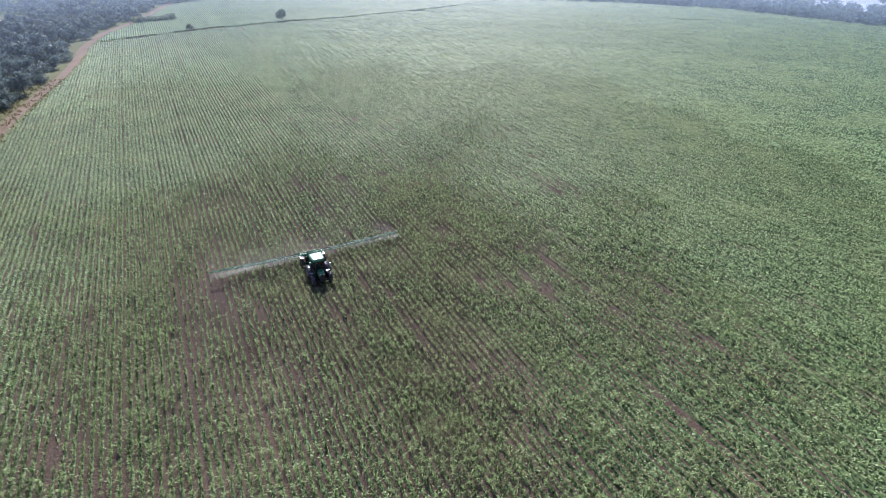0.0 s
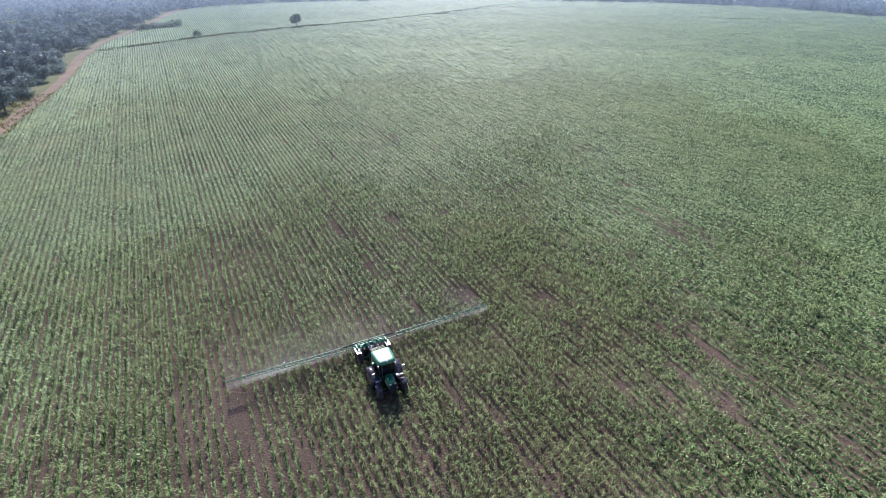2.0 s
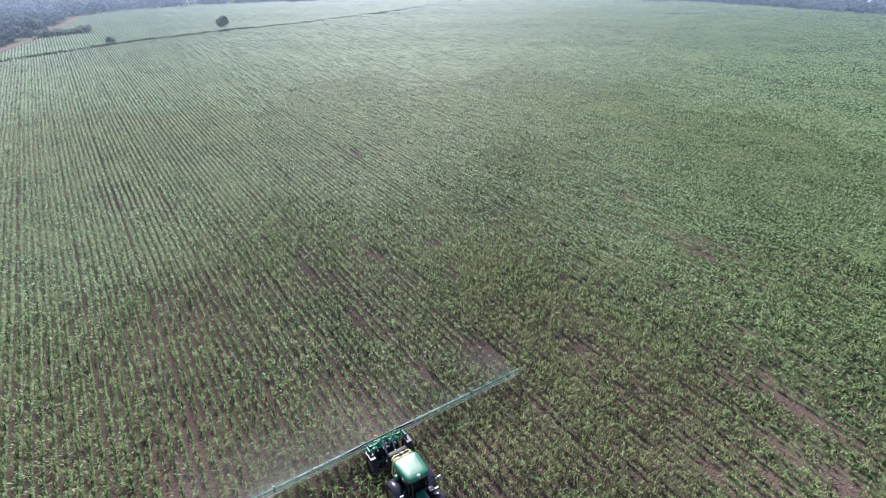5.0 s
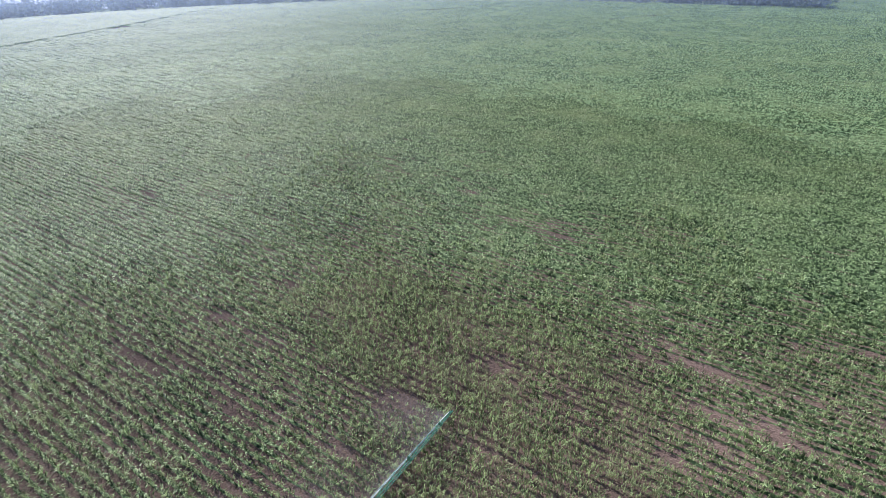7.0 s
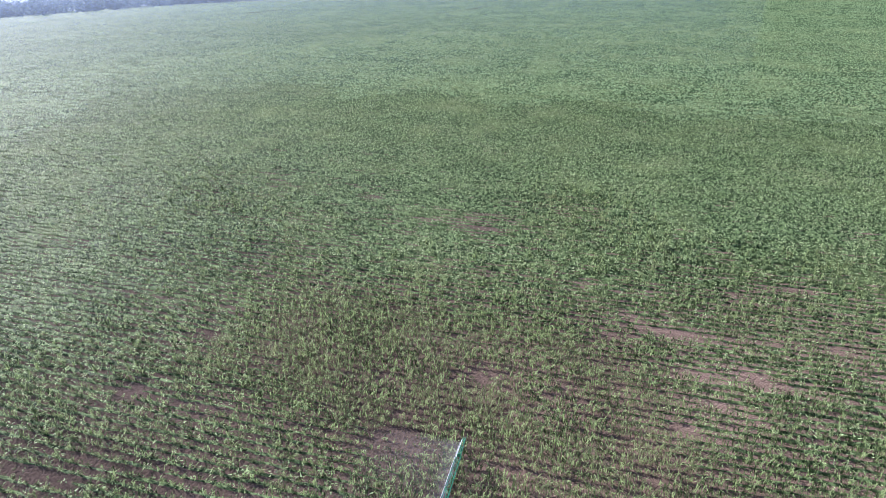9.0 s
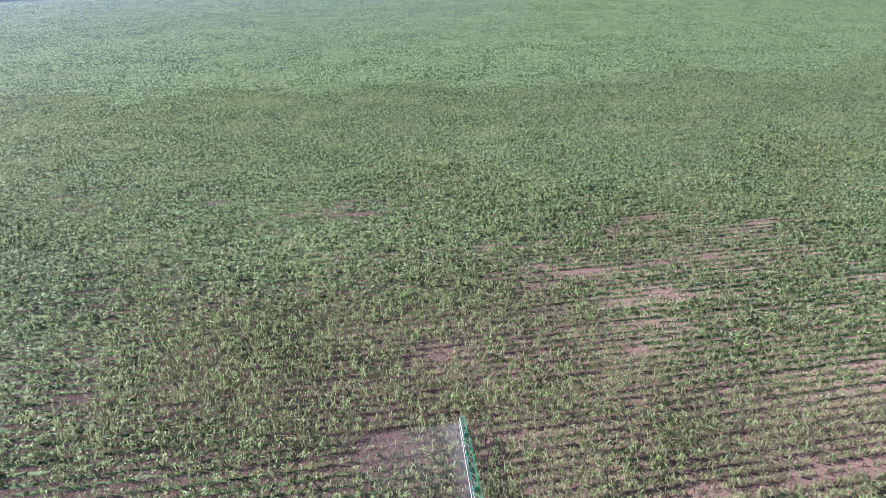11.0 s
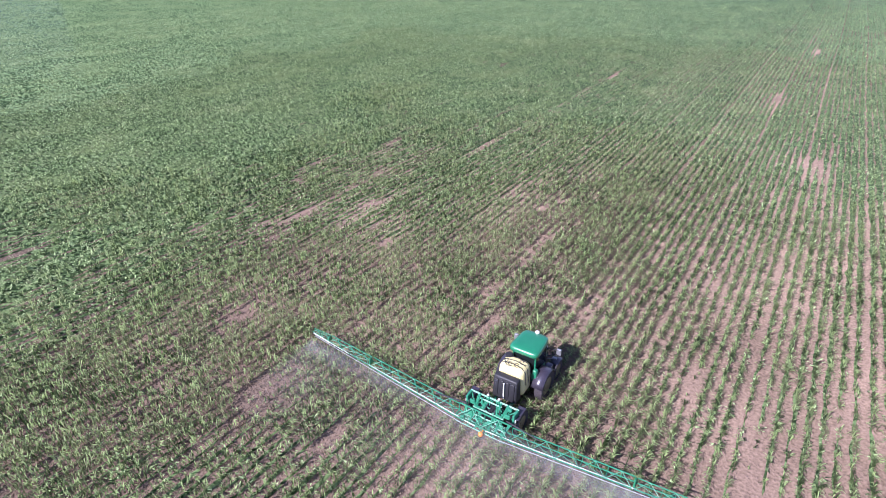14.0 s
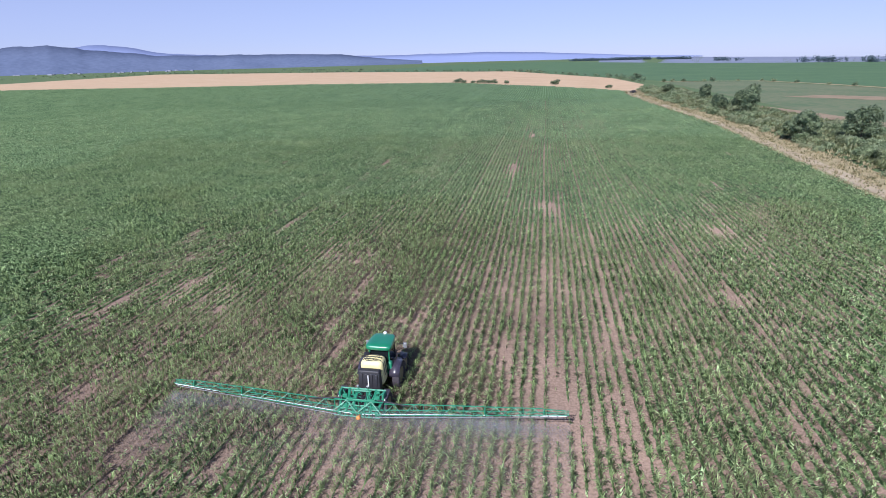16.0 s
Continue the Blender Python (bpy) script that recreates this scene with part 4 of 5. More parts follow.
part("mast_shade_block", shade_block, BLACK, sprayer, "black block standing in for the shade under the mast")
part("valve_block", bm, BLACK, sprayer, "row of black spray valves").location = (0, -0.2, -0.26)
bm = bmesh.new()
bmesh.ops.create_uvsphere(bm, u_segments=14, v_segments=8, radius=0.13, matrix=pose(0.15, -0.98, 0.78))
bar(bm, (0.15, -0.98, 0.78), (0.15, -0.7, 0.86), 0.03)
part("warning_lamp", bm, ORANGE, sprayer, "orange warning lamp", True)


def boom_axis(x):
    """The boom's line: its middle hangs back and low, its ends lie forward and higher."""
    f = min(1.0, max(0.0, (abs(x) - 1.4) / 10.4))
    return -0.55 + 0.45 * f, 0.92 + 0.62 * f


def plate(bm, a, b, thick, tall):
    """An upright flat bar from a to b."""
    a, b = Vector(a), Vector(b)
    side = Vector((0, 0, 1)).cross(b - a).normalized()
    rise = (b - a).normalized().cross(side)
    m = Matrix((side, rise, (b - a).normalized())).transposed().to_4x4()
    bmesh.ops.create_cube(bm, size=1, matrix=Matrix.Translation((a + b) / 2) @ m @ Matrix.Diagonal((thick, tall, (b - a).length, 1)))


def truss(name, x0, x1, n, up0, up1, d0, d1, r, label):
    """A lattice beam along x, narrowing from x0 to x1: three long chords with braces between them."""
    bm = bmesh.new()
    pts = []
    for k in range(n + 1):
        f = k / n
        x, d, up = x0 + (x1 - x0) * f, d0 + (d1 - d0) * f, up0 + (up1 - up0) * f
        y, z = boom_axis(x)
        pts.append(((x, y + d, z + up), (x, y + d * 0.9, z + 0.03), (x, y - d * 0.8, z)))
    for j in range(3):
        for a, b in zip(pts[:-1], pts[1:]):
            plate(bm, a[j], b[j], r * 0.8, r * 2.0)
    bmesh.ops.remove_doubles(bm, verts=bm.verts, dist=0.006)
    beam = part(name, bm, GREEN_DUSTY, sprayer, label)
    for a, b in zip(pts[:-1], pts[1:]):
        m = tuple((Vector(a[0]) + Vector(b[0])) / 2)
        foot = ((a[1][0] + b[1][0]) / 2, a[1][1], a[1][2])
        for p, q, k in ((a[2], m, 0.68), (m, b[2], 0.68), (a[0], a[1], 0.6), (m, foot, 0.6), (a[1], b[2], 0.55), (a[1], a[2], 0.6)):
            bm = bmesh.new()
            bar(bm, p, q, r * k, 4)
            part("brace", bm, GREEN_DUSTY, beam)
    return beam


truss("boom_centre", -1.45, 1.45, 2, 0.52, 0.52, 0.24, 0.24, 0.04, "green centre frame of the boom")
nozzle_mesh = None
for sx in (-1, 1):
    wing = truss("boom_wing", sx * 1.5, sx * 7.2, 5, 0.42, 0.32, 0.27, 0.22, 0.029, "green lattice wing of the boom")
    truss("boom_outer_wing", sx * 7.3, sx * 10.4, 3, 0.31, 0.25, 0.2, 0.16, 0.026, "green outer lattice section")
    truss("boom_tip", sx * 10.5, sx * 11.8, 2, 0.23, 0.14, 0.14, 0.09, 0.022, "thin green breakaway boom tip")
    for x, h in ((7.25, 0.45), (10.45, 0.3)):
        y, z = boom_axis(x)
        bm = bmesh.new()
        box(bm, (sx * x - 0.035, y - 0.12, z - 0.02), (sx * x + 0.035, y + 0.2, z + h * 0.9), 0.012, (1, 0.5))
        part("boom_hinge", bm, GREEN, wing, "green hinge plate")
    bm = bmesh.new()
    bar(bm, (sx * 1.1, -0.2, 1.5), (sx * 2.9, -0.3, 1.35), 0.04, 8)
    part("fold_cylinder", bm, BLACK, wing, "dark hydraulic folding cylinder")
    bm = bmesh.new()
    y0, z0 = boom_axis(0.3)
    y1, z1 = boom_axis(11.7)
    bar(bm, (sx * 0.3, y0 - 0.22, z0 - 0.03), (sx * 11.7, y1 - 0.12, z1 - 0.03), 0.026, 6)
    part("spray_line", bm, WHITE, wing, "pale spray pipe under the boom")
    bm = bmesh.new()
    bar(bm, (sx * 1.0, y0 - 0.34, z0 - 0.1), (sx * 11.5, y1 - 0.2, z1 - 0.1), 0.02, 6)
    part("hose_line", bm, STEEL, wing, "grey hose along the rear of the boom")
    for k in range(24):
        x = 0.45 + 0.488 * k
        f = (x - 0.3) / 11.4
        if nozzle_mesh is None:
            bm = bmesh.new()
            box(bm, (-0.03, -0.03, -0.06), (0.03, 0.03, 0.03), 0.01)
            bar(bm, (0, 0, -0.14), (0, 0, -0.05), 0.022, 6)
            noz = part("nozzle", bm, BLACK, wing)
            nozzle_mesh = noz.data
        else:
            noz = new("nozzle", nozzle_mesh)
            noz.parent = wing
        noz.location = (sx * x, y0 - 0.22 + (y1 - y0 + 0.1) * f, z0 - 0.04 + (z1 - z0) * f)

# ---- spray drifting behind the boom ----
MIST = bpy.data.materials.new("spray_mist")
MIST.use_nodes = True
mn, ml = MIST.node_tree.nodes, MIST.node_tree.links
mn.remove(mn["Principled BSDF"])
geo = mn.new("ShaderNodeNewGeometry")
mt = mn.new("ShaderNodeTexNoise")
mt.inputs["Scale"].default_value = 0.2
mt.inputs["Detail"].default_value = 2
ml.new(geo.outputs["Position"], mt.inputs["Vector"])
sep = mn.new("ShaderNodeSeparateXYZ")
ml.new(geo.outputs["Position"], sep.inputs[0])
fade = mn.new("ShaderNodeMapRange")
fade.inputs[1].default_value = -7.5
fade.inputs[2].default_value = -0.3
fade.inputs[3].default_value = 0.0
fade.inputs[4].default_value = 0.09
ml.new(sep.outputs["Y"], fade.inputs[0])
cloud = mn.new("ShaderNodeMapRange")
cloud.inputs[1].default_value = 0.25
cloud.inputs[2].default_value = 0.85
ml.new(mt.outputs["Fac"], cloud.inputs[0])
fresh = mn.new("ShaderNodeMapRange")
fresh.inputs[1].default_value = -1.5
fresh.inputs[2].default_value = -0.75
fresh.inputs[3].default_value = 0.0
fresh.inputs[4].default_value = 0.12
ml.new(sep.outputs["Y"], fresh.inputs[0])
total = mn.new("ShaderNodeMath")
total.operation = 'ADD'
ml.new(fade.outputs[0], total.inputs[0])
ml.new(fresh.outputs[0], total.inputs[1])
dens = mn.new("ShaderNodeMath")
dens.operation = 'MULTIPLY'
ml.new(total.outputs[0], dens.inputs[0])
ml.new(cloud.outputs[0], dens.inputs[1])
clear = mn.new("ShaderNodeBsdfTransparent")
drop = mn.new("ShaderNodeBsdfTranslucent")
drop.inputs[0].default_value = (0.85, 0.86, 0.9, 1)
drop2 = mn.new("ShaderNodeBsdfDiffuse")
drop2.inputs[0].default_value = (0.85, 0.86, 0.9, 1)
both = mn.new("ShaderNodeMixShader")
both.inputs[0].default_value = 0.25
ml.new(drop.outputs[0], both.inputs[1])
ml.new(drop2.outputs[0], both.inputs[2])
mm = mn.new("ShaderNodeMixShader")
ml.new(dens.outputs[0], mm.inputs[0])
ml.new(clear.outputs[0], mm.inputs[1])
ml.new(both.outputs[0], mm.inputs[2])
ml.new(mm.outputs[0], mn["Material Output"].inputs[0])
vs, qs = [], []
for layer in range(3):
    base = len(vs)
    nx, ny = 49, 14
    for i in range(nx):
        for j in range(ny):
            x = -11.9 + 23.8 * i / (nx - 1) + 0.2
            y = -0.35 - 8.6 * j / (ny - 1)
            z = 1.05 - 0.16 * layer - 0.12 * layer * j / ny + 0.12 * noise.noise((x * 0.7, y * 0.7, layer * 5.0))
            vs.append((x, y, z))
    for i in range(nx - 1):
        for j in range(ny - 1):
            a = base + i * ny + j
            qs.append((a, a + ny, a + ny + 1, a + 1))
base = len(vs)
for i in range(49):
    for j in range(6):
        x = -11.9 + 23.8 * i / 48 + 0.2
        vs.append((x, -0.25 - 0.12 * j + 0.05 * noise.noise((x, j, 3.0)), 1.1 - 0.2 * j))
for i in range(48):
    for j in range(5):
        a = base + i * 6 + j
        qs.append((a, a + 6, a + 7, a + 1))
raw("spray_mist", np.array(vs), np.array(qs), np.zeros((0, 3), int), MIST, "stuff", "thin white spray mist drifting behind the boom", "mist", True)

# ---- sheets standing in for haze over the far fields towards the sun ----
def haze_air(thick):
    """Bluish see-through sheet in place of haze, lit through by the sun, thinning to nothing at the ground."""
    m = bpy.data.materials.new("haze_sheet")
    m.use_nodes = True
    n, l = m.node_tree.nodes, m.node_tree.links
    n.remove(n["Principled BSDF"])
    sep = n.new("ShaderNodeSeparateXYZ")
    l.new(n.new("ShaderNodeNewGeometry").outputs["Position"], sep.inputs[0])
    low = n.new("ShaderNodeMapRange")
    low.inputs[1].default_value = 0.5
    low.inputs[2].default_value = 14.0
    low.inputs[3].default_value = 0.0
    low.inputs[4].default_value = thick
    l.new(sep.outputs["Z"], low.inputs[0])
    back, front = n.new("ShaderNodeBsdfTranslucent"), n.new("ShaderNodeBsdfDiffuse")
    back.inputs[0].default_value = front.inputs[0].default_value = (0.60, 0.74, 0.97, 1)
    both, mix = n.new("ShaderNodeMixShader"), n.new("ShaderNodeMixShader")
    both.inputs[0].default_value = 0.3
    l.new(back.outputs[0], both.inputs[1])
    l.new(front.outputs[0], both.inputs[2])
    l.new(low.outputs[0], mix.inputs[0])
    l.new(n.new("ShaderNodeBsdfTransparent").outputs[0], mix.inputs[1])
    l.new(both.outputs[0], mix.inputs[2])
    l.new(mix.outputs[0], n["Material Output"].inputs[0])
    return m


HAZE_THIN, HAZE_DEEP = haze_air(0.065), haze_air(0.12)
# curved upright sheets added one behind another to build up haze
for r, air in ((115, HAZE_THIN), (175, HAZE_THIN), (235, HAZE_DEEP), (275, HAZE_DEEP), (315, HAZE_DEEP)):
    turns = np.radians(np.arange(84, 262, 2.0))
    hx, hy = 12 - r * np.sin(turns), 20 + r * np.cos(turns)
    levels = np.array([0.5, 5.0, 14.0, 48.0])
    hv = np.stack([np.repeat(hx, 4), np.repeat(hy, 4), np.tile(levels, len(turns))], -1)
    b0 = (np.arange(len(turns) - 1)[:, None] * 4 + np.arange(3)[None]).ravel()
    raw("haze", hv, np.stack([b0, b0 + 4, b0 + 5, b0 + 1], -1), np.zeros((0, 3), int), air, "stuff", "upright bluish sheet standing in for haze over the far fields", "haze", True)

# ---- parked car where the track leaves the field ----
def parked_car(at, turn):
    root = thing("car", at, "small dark car parked at the end of the track", "car")
    root.rotation_euler = (0, 0, turn)
    bm = bmesh.new()
    box(bm, (-0.85, -2.1, 0.35), (0.85, 2.1, 0.95), 0.15, (0.95, 0.97), 3)
    part("body", bm, BLACK, root, "dark car body", True)
    bm = bmesh.new()
    box(bm, (-0.75, -1.5, 0.93), (0.75, 0.9, 1.48), 0.12, (0.82, 0.72), 3)
    part("cabin", bm, GLASS, root, "dark glazed cabin", True)
    for x in (-0.8, 0.8):
        for y in (-1.3, 1.3):
            bm = bmesh.new()
            lathe(bm, [(0.02, -0.09), (0.3, -0.1), (0.33, 0), (0.3, 0.1), (0.02, 0.09)], 16)
            w = part("wheel", bm, RUBBER, root)
            w.location = (x, y, 0.33)
    return root


parked_car((56.5, 297, 0.17), 0.5)

# ---- trees and bushes ----
def crown(name, parent, material, blobs, count, leaf, seed):
    """Many small leaf blades spread over uneven lobes, thinner at the rim."""
    rng = np.random.default_rng(seed)
    blobs = np.array(blobs, float)
    area = (blobs[:, 3:6] ** 2).sum(1)
    pick = rng.choice(len(blobs), count, p=area / area.sum())
    d = rng.normal(size=(count, 3))
    d /= np.linalg.norm(d, axis=1, keepdims=True)
    d[:, 2] = np.where(d[:, 2] < -0.7, -d[:, 2] * 0.5, d[:, 2])
    r = rng.uniform(0.55, 1.06, (count, 1))
    c = blobs[pick, :3] + d * r * blobs[pick, 3:6]
    nrm = d + rng.normal(0, 0.55, (count, 3))
    nrm /= np.linalg.norm(nrm, axis=1, keepdims=True)
    u = np.cross(nrm, rng.normal(size=(count, 3)))
    u /= np.linalg.norm(u, axis=1, keepdims=True)
    w = np.cross(nrm, u)
    k = leaf * rng.uniform(0.6, 1.5, (count, 1))
    verts = np.stack([c - u * k, c - w * k * 0.55 + nrm * k * 0.15, c + u * k, c + w * k * 0.55 + nrm * k * 0.15], 1).reshape(-1, 3)
    verts[:, 2] = np.maximum(verts[:, 2], 0.03)
    ob = raw(name, verts, np.arange(count * 4).reshape(-1, 4), np.zeros((0, 3), int), material)
    ob.parent = parent
    return ob


def tree(at, height, spread, label, category="tree", group="", seed=0, count=900, material=None, name="tree", low=0.3, leaf=1.0):
    """A tapered trunk with limbs inside a full, lobed crown that hangs nearly to the ground."""
    rng = random.Random(seed)
    root = thing(name, at, label, category, group)
    bm = bmesh.new()
    trunk_h = height * 0.42
    bar(bm, (0, 0, -0.3), (0.02 * height, 0, trunk_h), 0.035 * height * 0.6, 8, 0.02 * height * 0.6)
    blobs = [(0, 0, height * 0.5, spread * 0.34, spread * 0.34, height * 0.34)]
    for k in range(11):
        a = k * 2.4 + rng.uniform(-0.3, 0.3)
        rad = spread * rng.uniform(0.2, 0.36)
        up = low + (0.8 - low) * rng.random()
        rad *= 1.0 - 0.5 * max(0.0, up - 0.5) / 0.3
        c = Vector((math.cos(a) * rad, math.sin(a) * rad, height * up))
        bar(bm, (0.01 * height, 0, trunk_h * rng.uniform(0.55, 0.95)), c, 0.014 * height * 0.7, 5, 0.004 * height)
        q = spread * rng.uniform(0.13, 0.21)
        blobs.append((c.x, c.y, c.z, q, q, q * rng.uniform(0.75, 1.0)))
    part("trunk", bm, BARK, root)
    crown("crown", root, material or TREE_LEAF, blobs, count, (0.032 * height + 0.09) * leaf, seed + 5)
    return root


def bush(at, height, spread, label, group="", seed=0, count=500, material=None, name="bush"):
    """Several thin stems under a low uneven mound of leaves."""
    rng = random.Random(seed)
    root = thing(name, at, label, "bush", group)
    bm = bmesh.new()
    blobs = []
    for k in range(6):
        a = k * 1.9 + rng.uniform(-0.4, 0.4)
        rad = spread * rng.uniform(0.1, 0.34)
        c = Vector((math.cos(a) * rad, math.sin(a) * rad, height * rng.uniform(0.3, 0.66)))
        bar(bm, (0.05 * k - 0.12, 0, -0.2), c, 0.03, 4, 0.012)
        q = spread * rng.uniform(0.16, 0.28)
        blobs.append((c.x, c.y, c.z, q, q, height * rng.uniform(0.2, 0.34)))
    blobs.append((0, 0, height * 0.26, spread * 0.34, spread * 0.34, height * 0.27))
    part("stems", bm, BARK, root)
    crown("crown", root, material or BUSH_LEAF, blobs, count * 2, 0.028 * height + 0.055, seed + 5)
    return root


def scatter(protos, spots, rng, low=0.75, high=1.3):
    """Places copies of the first-built plants at the spots; the originals take the first ones."""
    for k, (x, y) in enumerate(spots):
        s = rng.uniform(low, high)
        m = pose(x, y, -0.25, 0, 0, rng.uniform(0, 360)) @ Matrix.Diagonal((s, s, s * rng.uniform(0.85, 1.15), 1))
        p = protos[k % len(protos)]
        if k < len(protos):
            p.matrix_basis = m
        else:
            c = copy_thing(p, pose(0, 0, 0))
            c.matrix_basis = m


rng = random.Random(3)
SCRUB = "scrub tree in the thicket beside the track, greyed for haze"
scrub = [tree((0, 0, 0), 4.6, 5.2, SCRUB, "tree", "scrub thicket", 11, 800, HAZED_SCRUB_LEAF), tree((0, 0, 0), 3.6, 4.6, SCRUB, "tree", "scrub thicket", 12, 640, HAZED_SCRUB_LEAF),
         bush((0, 0, 0), 2.6, 4.4, "dense bush in the thicket beside the track, greyed for haze", "scrub thicket", 13, 560, HAZED_SCRUB_LEAF), tree((0, 0, 0), 5.6, 5.0, SCRUB, "tree", "scrub thicket", 14, 820, HAZED_SCRUB_LEAF)]
spots = []
while len(spots) < 340:
    y = -62 - 205 * rng.random() ** 0.85
    x = float(np.interp(y, [p[1] for p in TRACK_LINE], [p[0] for p in TRACK_LINE])) + 2.8 + 42 * rng.random() ** 1.15
    if all((x - a) ** 2 + (y - b) ** 2 > 8.0 for a, b in spots):
        spots.append((x, y))
scatter(scrub, spots, rng, 0.85, 1.45)

HEDGE = "grey-green bush in the dry hedgerow along the track"
hedge = [bush((0, 0, 0), 2.4, 4.2, HEDGE, "hedgerow", 21, 850), bush((0, 0, 0), 1.6, 3.2, HEDGE, "hedgerow", 22, 700), bush((0, 0, 0), 3.2, 4.6, HEDGE, "hedgerow", 23, 1000),
         bush((0, 0, 0), 1.2, 2.6, "low dry bush in the grass verge", "hedgerow", 24, 480)]
spots = []
while len(spots) < 260:
    y = rng.uniform(50, 330)
    x = float(np.interp(y, [p[1] for p in TRACK_LINE], [p[0] for p in TRACK_LINE])) + 5.5 + 22 * rng.random() ** 1.2
    if all((x - a) ** 2 + (y - b) ** 2 > 6.0 for a, b in spots):
        spots.append((x, y))
scatter(hedge, spots, rng)

for (x, y), h, w, sd in (((76, 178), 10, 11, 31), ((71, 191), 6.5, 7.5, 32), ((77, 235), 8.5, 6.5, 33), ((67.5, 114), 7.5, 9, 34), ((80, 114), 8.5, 10, 35), ((87, 107), 8, 9.5, 36), ((73, 290), 6, 8, 37), ((94, 97), 7, 9, 38)):
    tree((x, y, -0.1), h, w, "leafy dark green tree standing in the hedgerow", "tree", "hedgerow trees", sd, 6500, leaf=0.62)

END = "round green bush between the maize and the stubble"
ends = [bush((0, 0, 0), 5.0, 8.0, END, "field end bushes", 41, 1300, TREE_LEAF), bush((0, 0, 0), 4.0, 7.0, END, "field end bushes", 42, 1200, TREE_LEAF)]
scatter(ends, [(17, 413), (50, 357), (-66, 478), (-61, 476), (-52, 472), (-47, 469), (-43, 468), (-38, 464), (-34, 462), (-31, 459), (-22, 452), (-105, 890), (-60, 886), (30, 700), (88, 500)], rng, 0.6, 1.1)

scatter([bush((0, 0, 0), 2.8, 5.0, "dark green bush where the track meets the field boundary", "boundary bushes", 61, 700, TREE_LEAF)], [(15, -221), (12, -222), (8, -223), (5, -224), (2, -225), (14, -225)], rng)
MARGIN = "small round bush on the dry margin between two fields"
scatter([bush((0, 0, 0), 2.6, 4.4, MARGIN, "margin bushes", 71, 700, TREE_LEAF), bush((0, 0, 0), 1.8, 3.6, MARGIN, "margin bushes", 72, 600)], [(98, 436), (104, 434), (112, 435), (126, 432), (131, 430), (148, 428), (162, 421), (165, 408), (172, 388), (180, 362), (184, 340), (190, 311), (196, 292), (203, 280), (214, 250), (226, 222), (232, 214)], rng)
tree((-41.5, -203, -0.1), 5.2, 5.6, "round dark tree on the grass strip between two fields", "tree", "field boundary trees", 51, 1000)
tree((-3, -191.5, -0.1), 2.8, 3.4, "small round tree on the grass strip between two fields", "tree", "field boundary trees", 52, 700)

WOODS = "woods behind the crops, leaves blued for haze"
spots = []
for k in range(330):
    spots.append((2 + 40 * rng.random() + 130 * rng.random() ** 1.6, -272 - 170 * rng.random() ** 1.3))
brow_spots = []
for k in range(620):
    a = radians(rng.uniform(96, 179))
    x, y = -math.sin(a), math.cos(a)
    r = float(crest(12 + x * 300, 45 + y * 300)) + 5 + 60 * rng.random() ** 2
    brow_spots.append((12 + x * r, 45 + y * r))
valley_spots = []
for k in range(420):
    a = radians(rng.uniform(96, 200))
    r = rng.choice([560, 640, 760, 900]) + rng.uniform(-14, 14) + 60 * math.sin(5 * a)
    valley_spots.append((12 - r * math.sin(a), 45 + r * math.cos(a)))


def woodland(name, spots, height, label, seed, material=TREE_LEAF, per=120):
    """A far stand of trees in one piece: tapered trunks under lobed, leafy crowns."""
    rng = np.random.default_rng(seed)
    vs, qs = [], []
    for x, y in spots:
        h = height * rng.uniform(0.7, 1.25)
        lob = rng.normal(0, 1, (6, 3)) * (0.26 * h, 0.26 * h, 0.1 * h) + (x, y, 0.4 * h)
        d = rng.normal(size=(per, 3))
        d /= np.linalg.norm(d, axis=1, keepdims=True)
        c = lob[rng.integers(0, 6, per)] + d * rng.uniform(0.6, 1.05, (per, 1)) * (0.28 * h, 0.28 * h, 0.38 * h)
        n = d + rng.normal(0, 0.5, (per, 3))
        n /= np.linalg.norm(n, axis=1, keepdims=True)
        u = np.cross(n, rng.normal(size=(per, 3)))
        u /= np.linalg.norm(u, axis=1, keepdims=True)
        w = np.cross(n, u)
        k = 0.85 / math.sqrt(per) * h * rng.uniform(0.7, 1.5, (per, 1))
        q = np.stack([c - u * k, c - w * k * 0.6, c + u * k, c + w * k * 0.6], 1).reshape(-1, 3)
        q[:, 2] = np.maximum(q[:, 2], 0.1)
        z0 = float(land_z(x, y)) + 0.3
        q[:, 2] += z0
        vs.append(q)
        t = 0.018 * h
        vs.append(np.array([0, 0, z0]) + np.array([(x - t, y, -0.3), (x + t, y, -0.3), (x + t * 0.5, y, 0.6 * h), (x - t * 0.5, y, 0.6 * h), (x, y - t, -0.3), (x, y + t, -0.3), (x, y + t * 0.5, 0.6 * h), (x, y - t * 0.5, 0.6 * h)]))
    v = np.concatenate(vs)
    return raw(name, v, np.arange(len(v)).reshape(-1, 4), np.zeros((0, 3), int), material, "stuff", label, "woodland")


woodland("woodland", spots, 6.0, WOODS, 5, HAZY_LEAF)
woodland("brow_woodland", brow_spots, 7.5, "wood just beyond the brow of the field, leaves blued for haze", 6, HAZY_LEAF)
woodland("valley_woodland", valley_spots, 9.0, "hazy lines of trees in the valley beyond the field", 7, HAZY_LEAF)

far = []
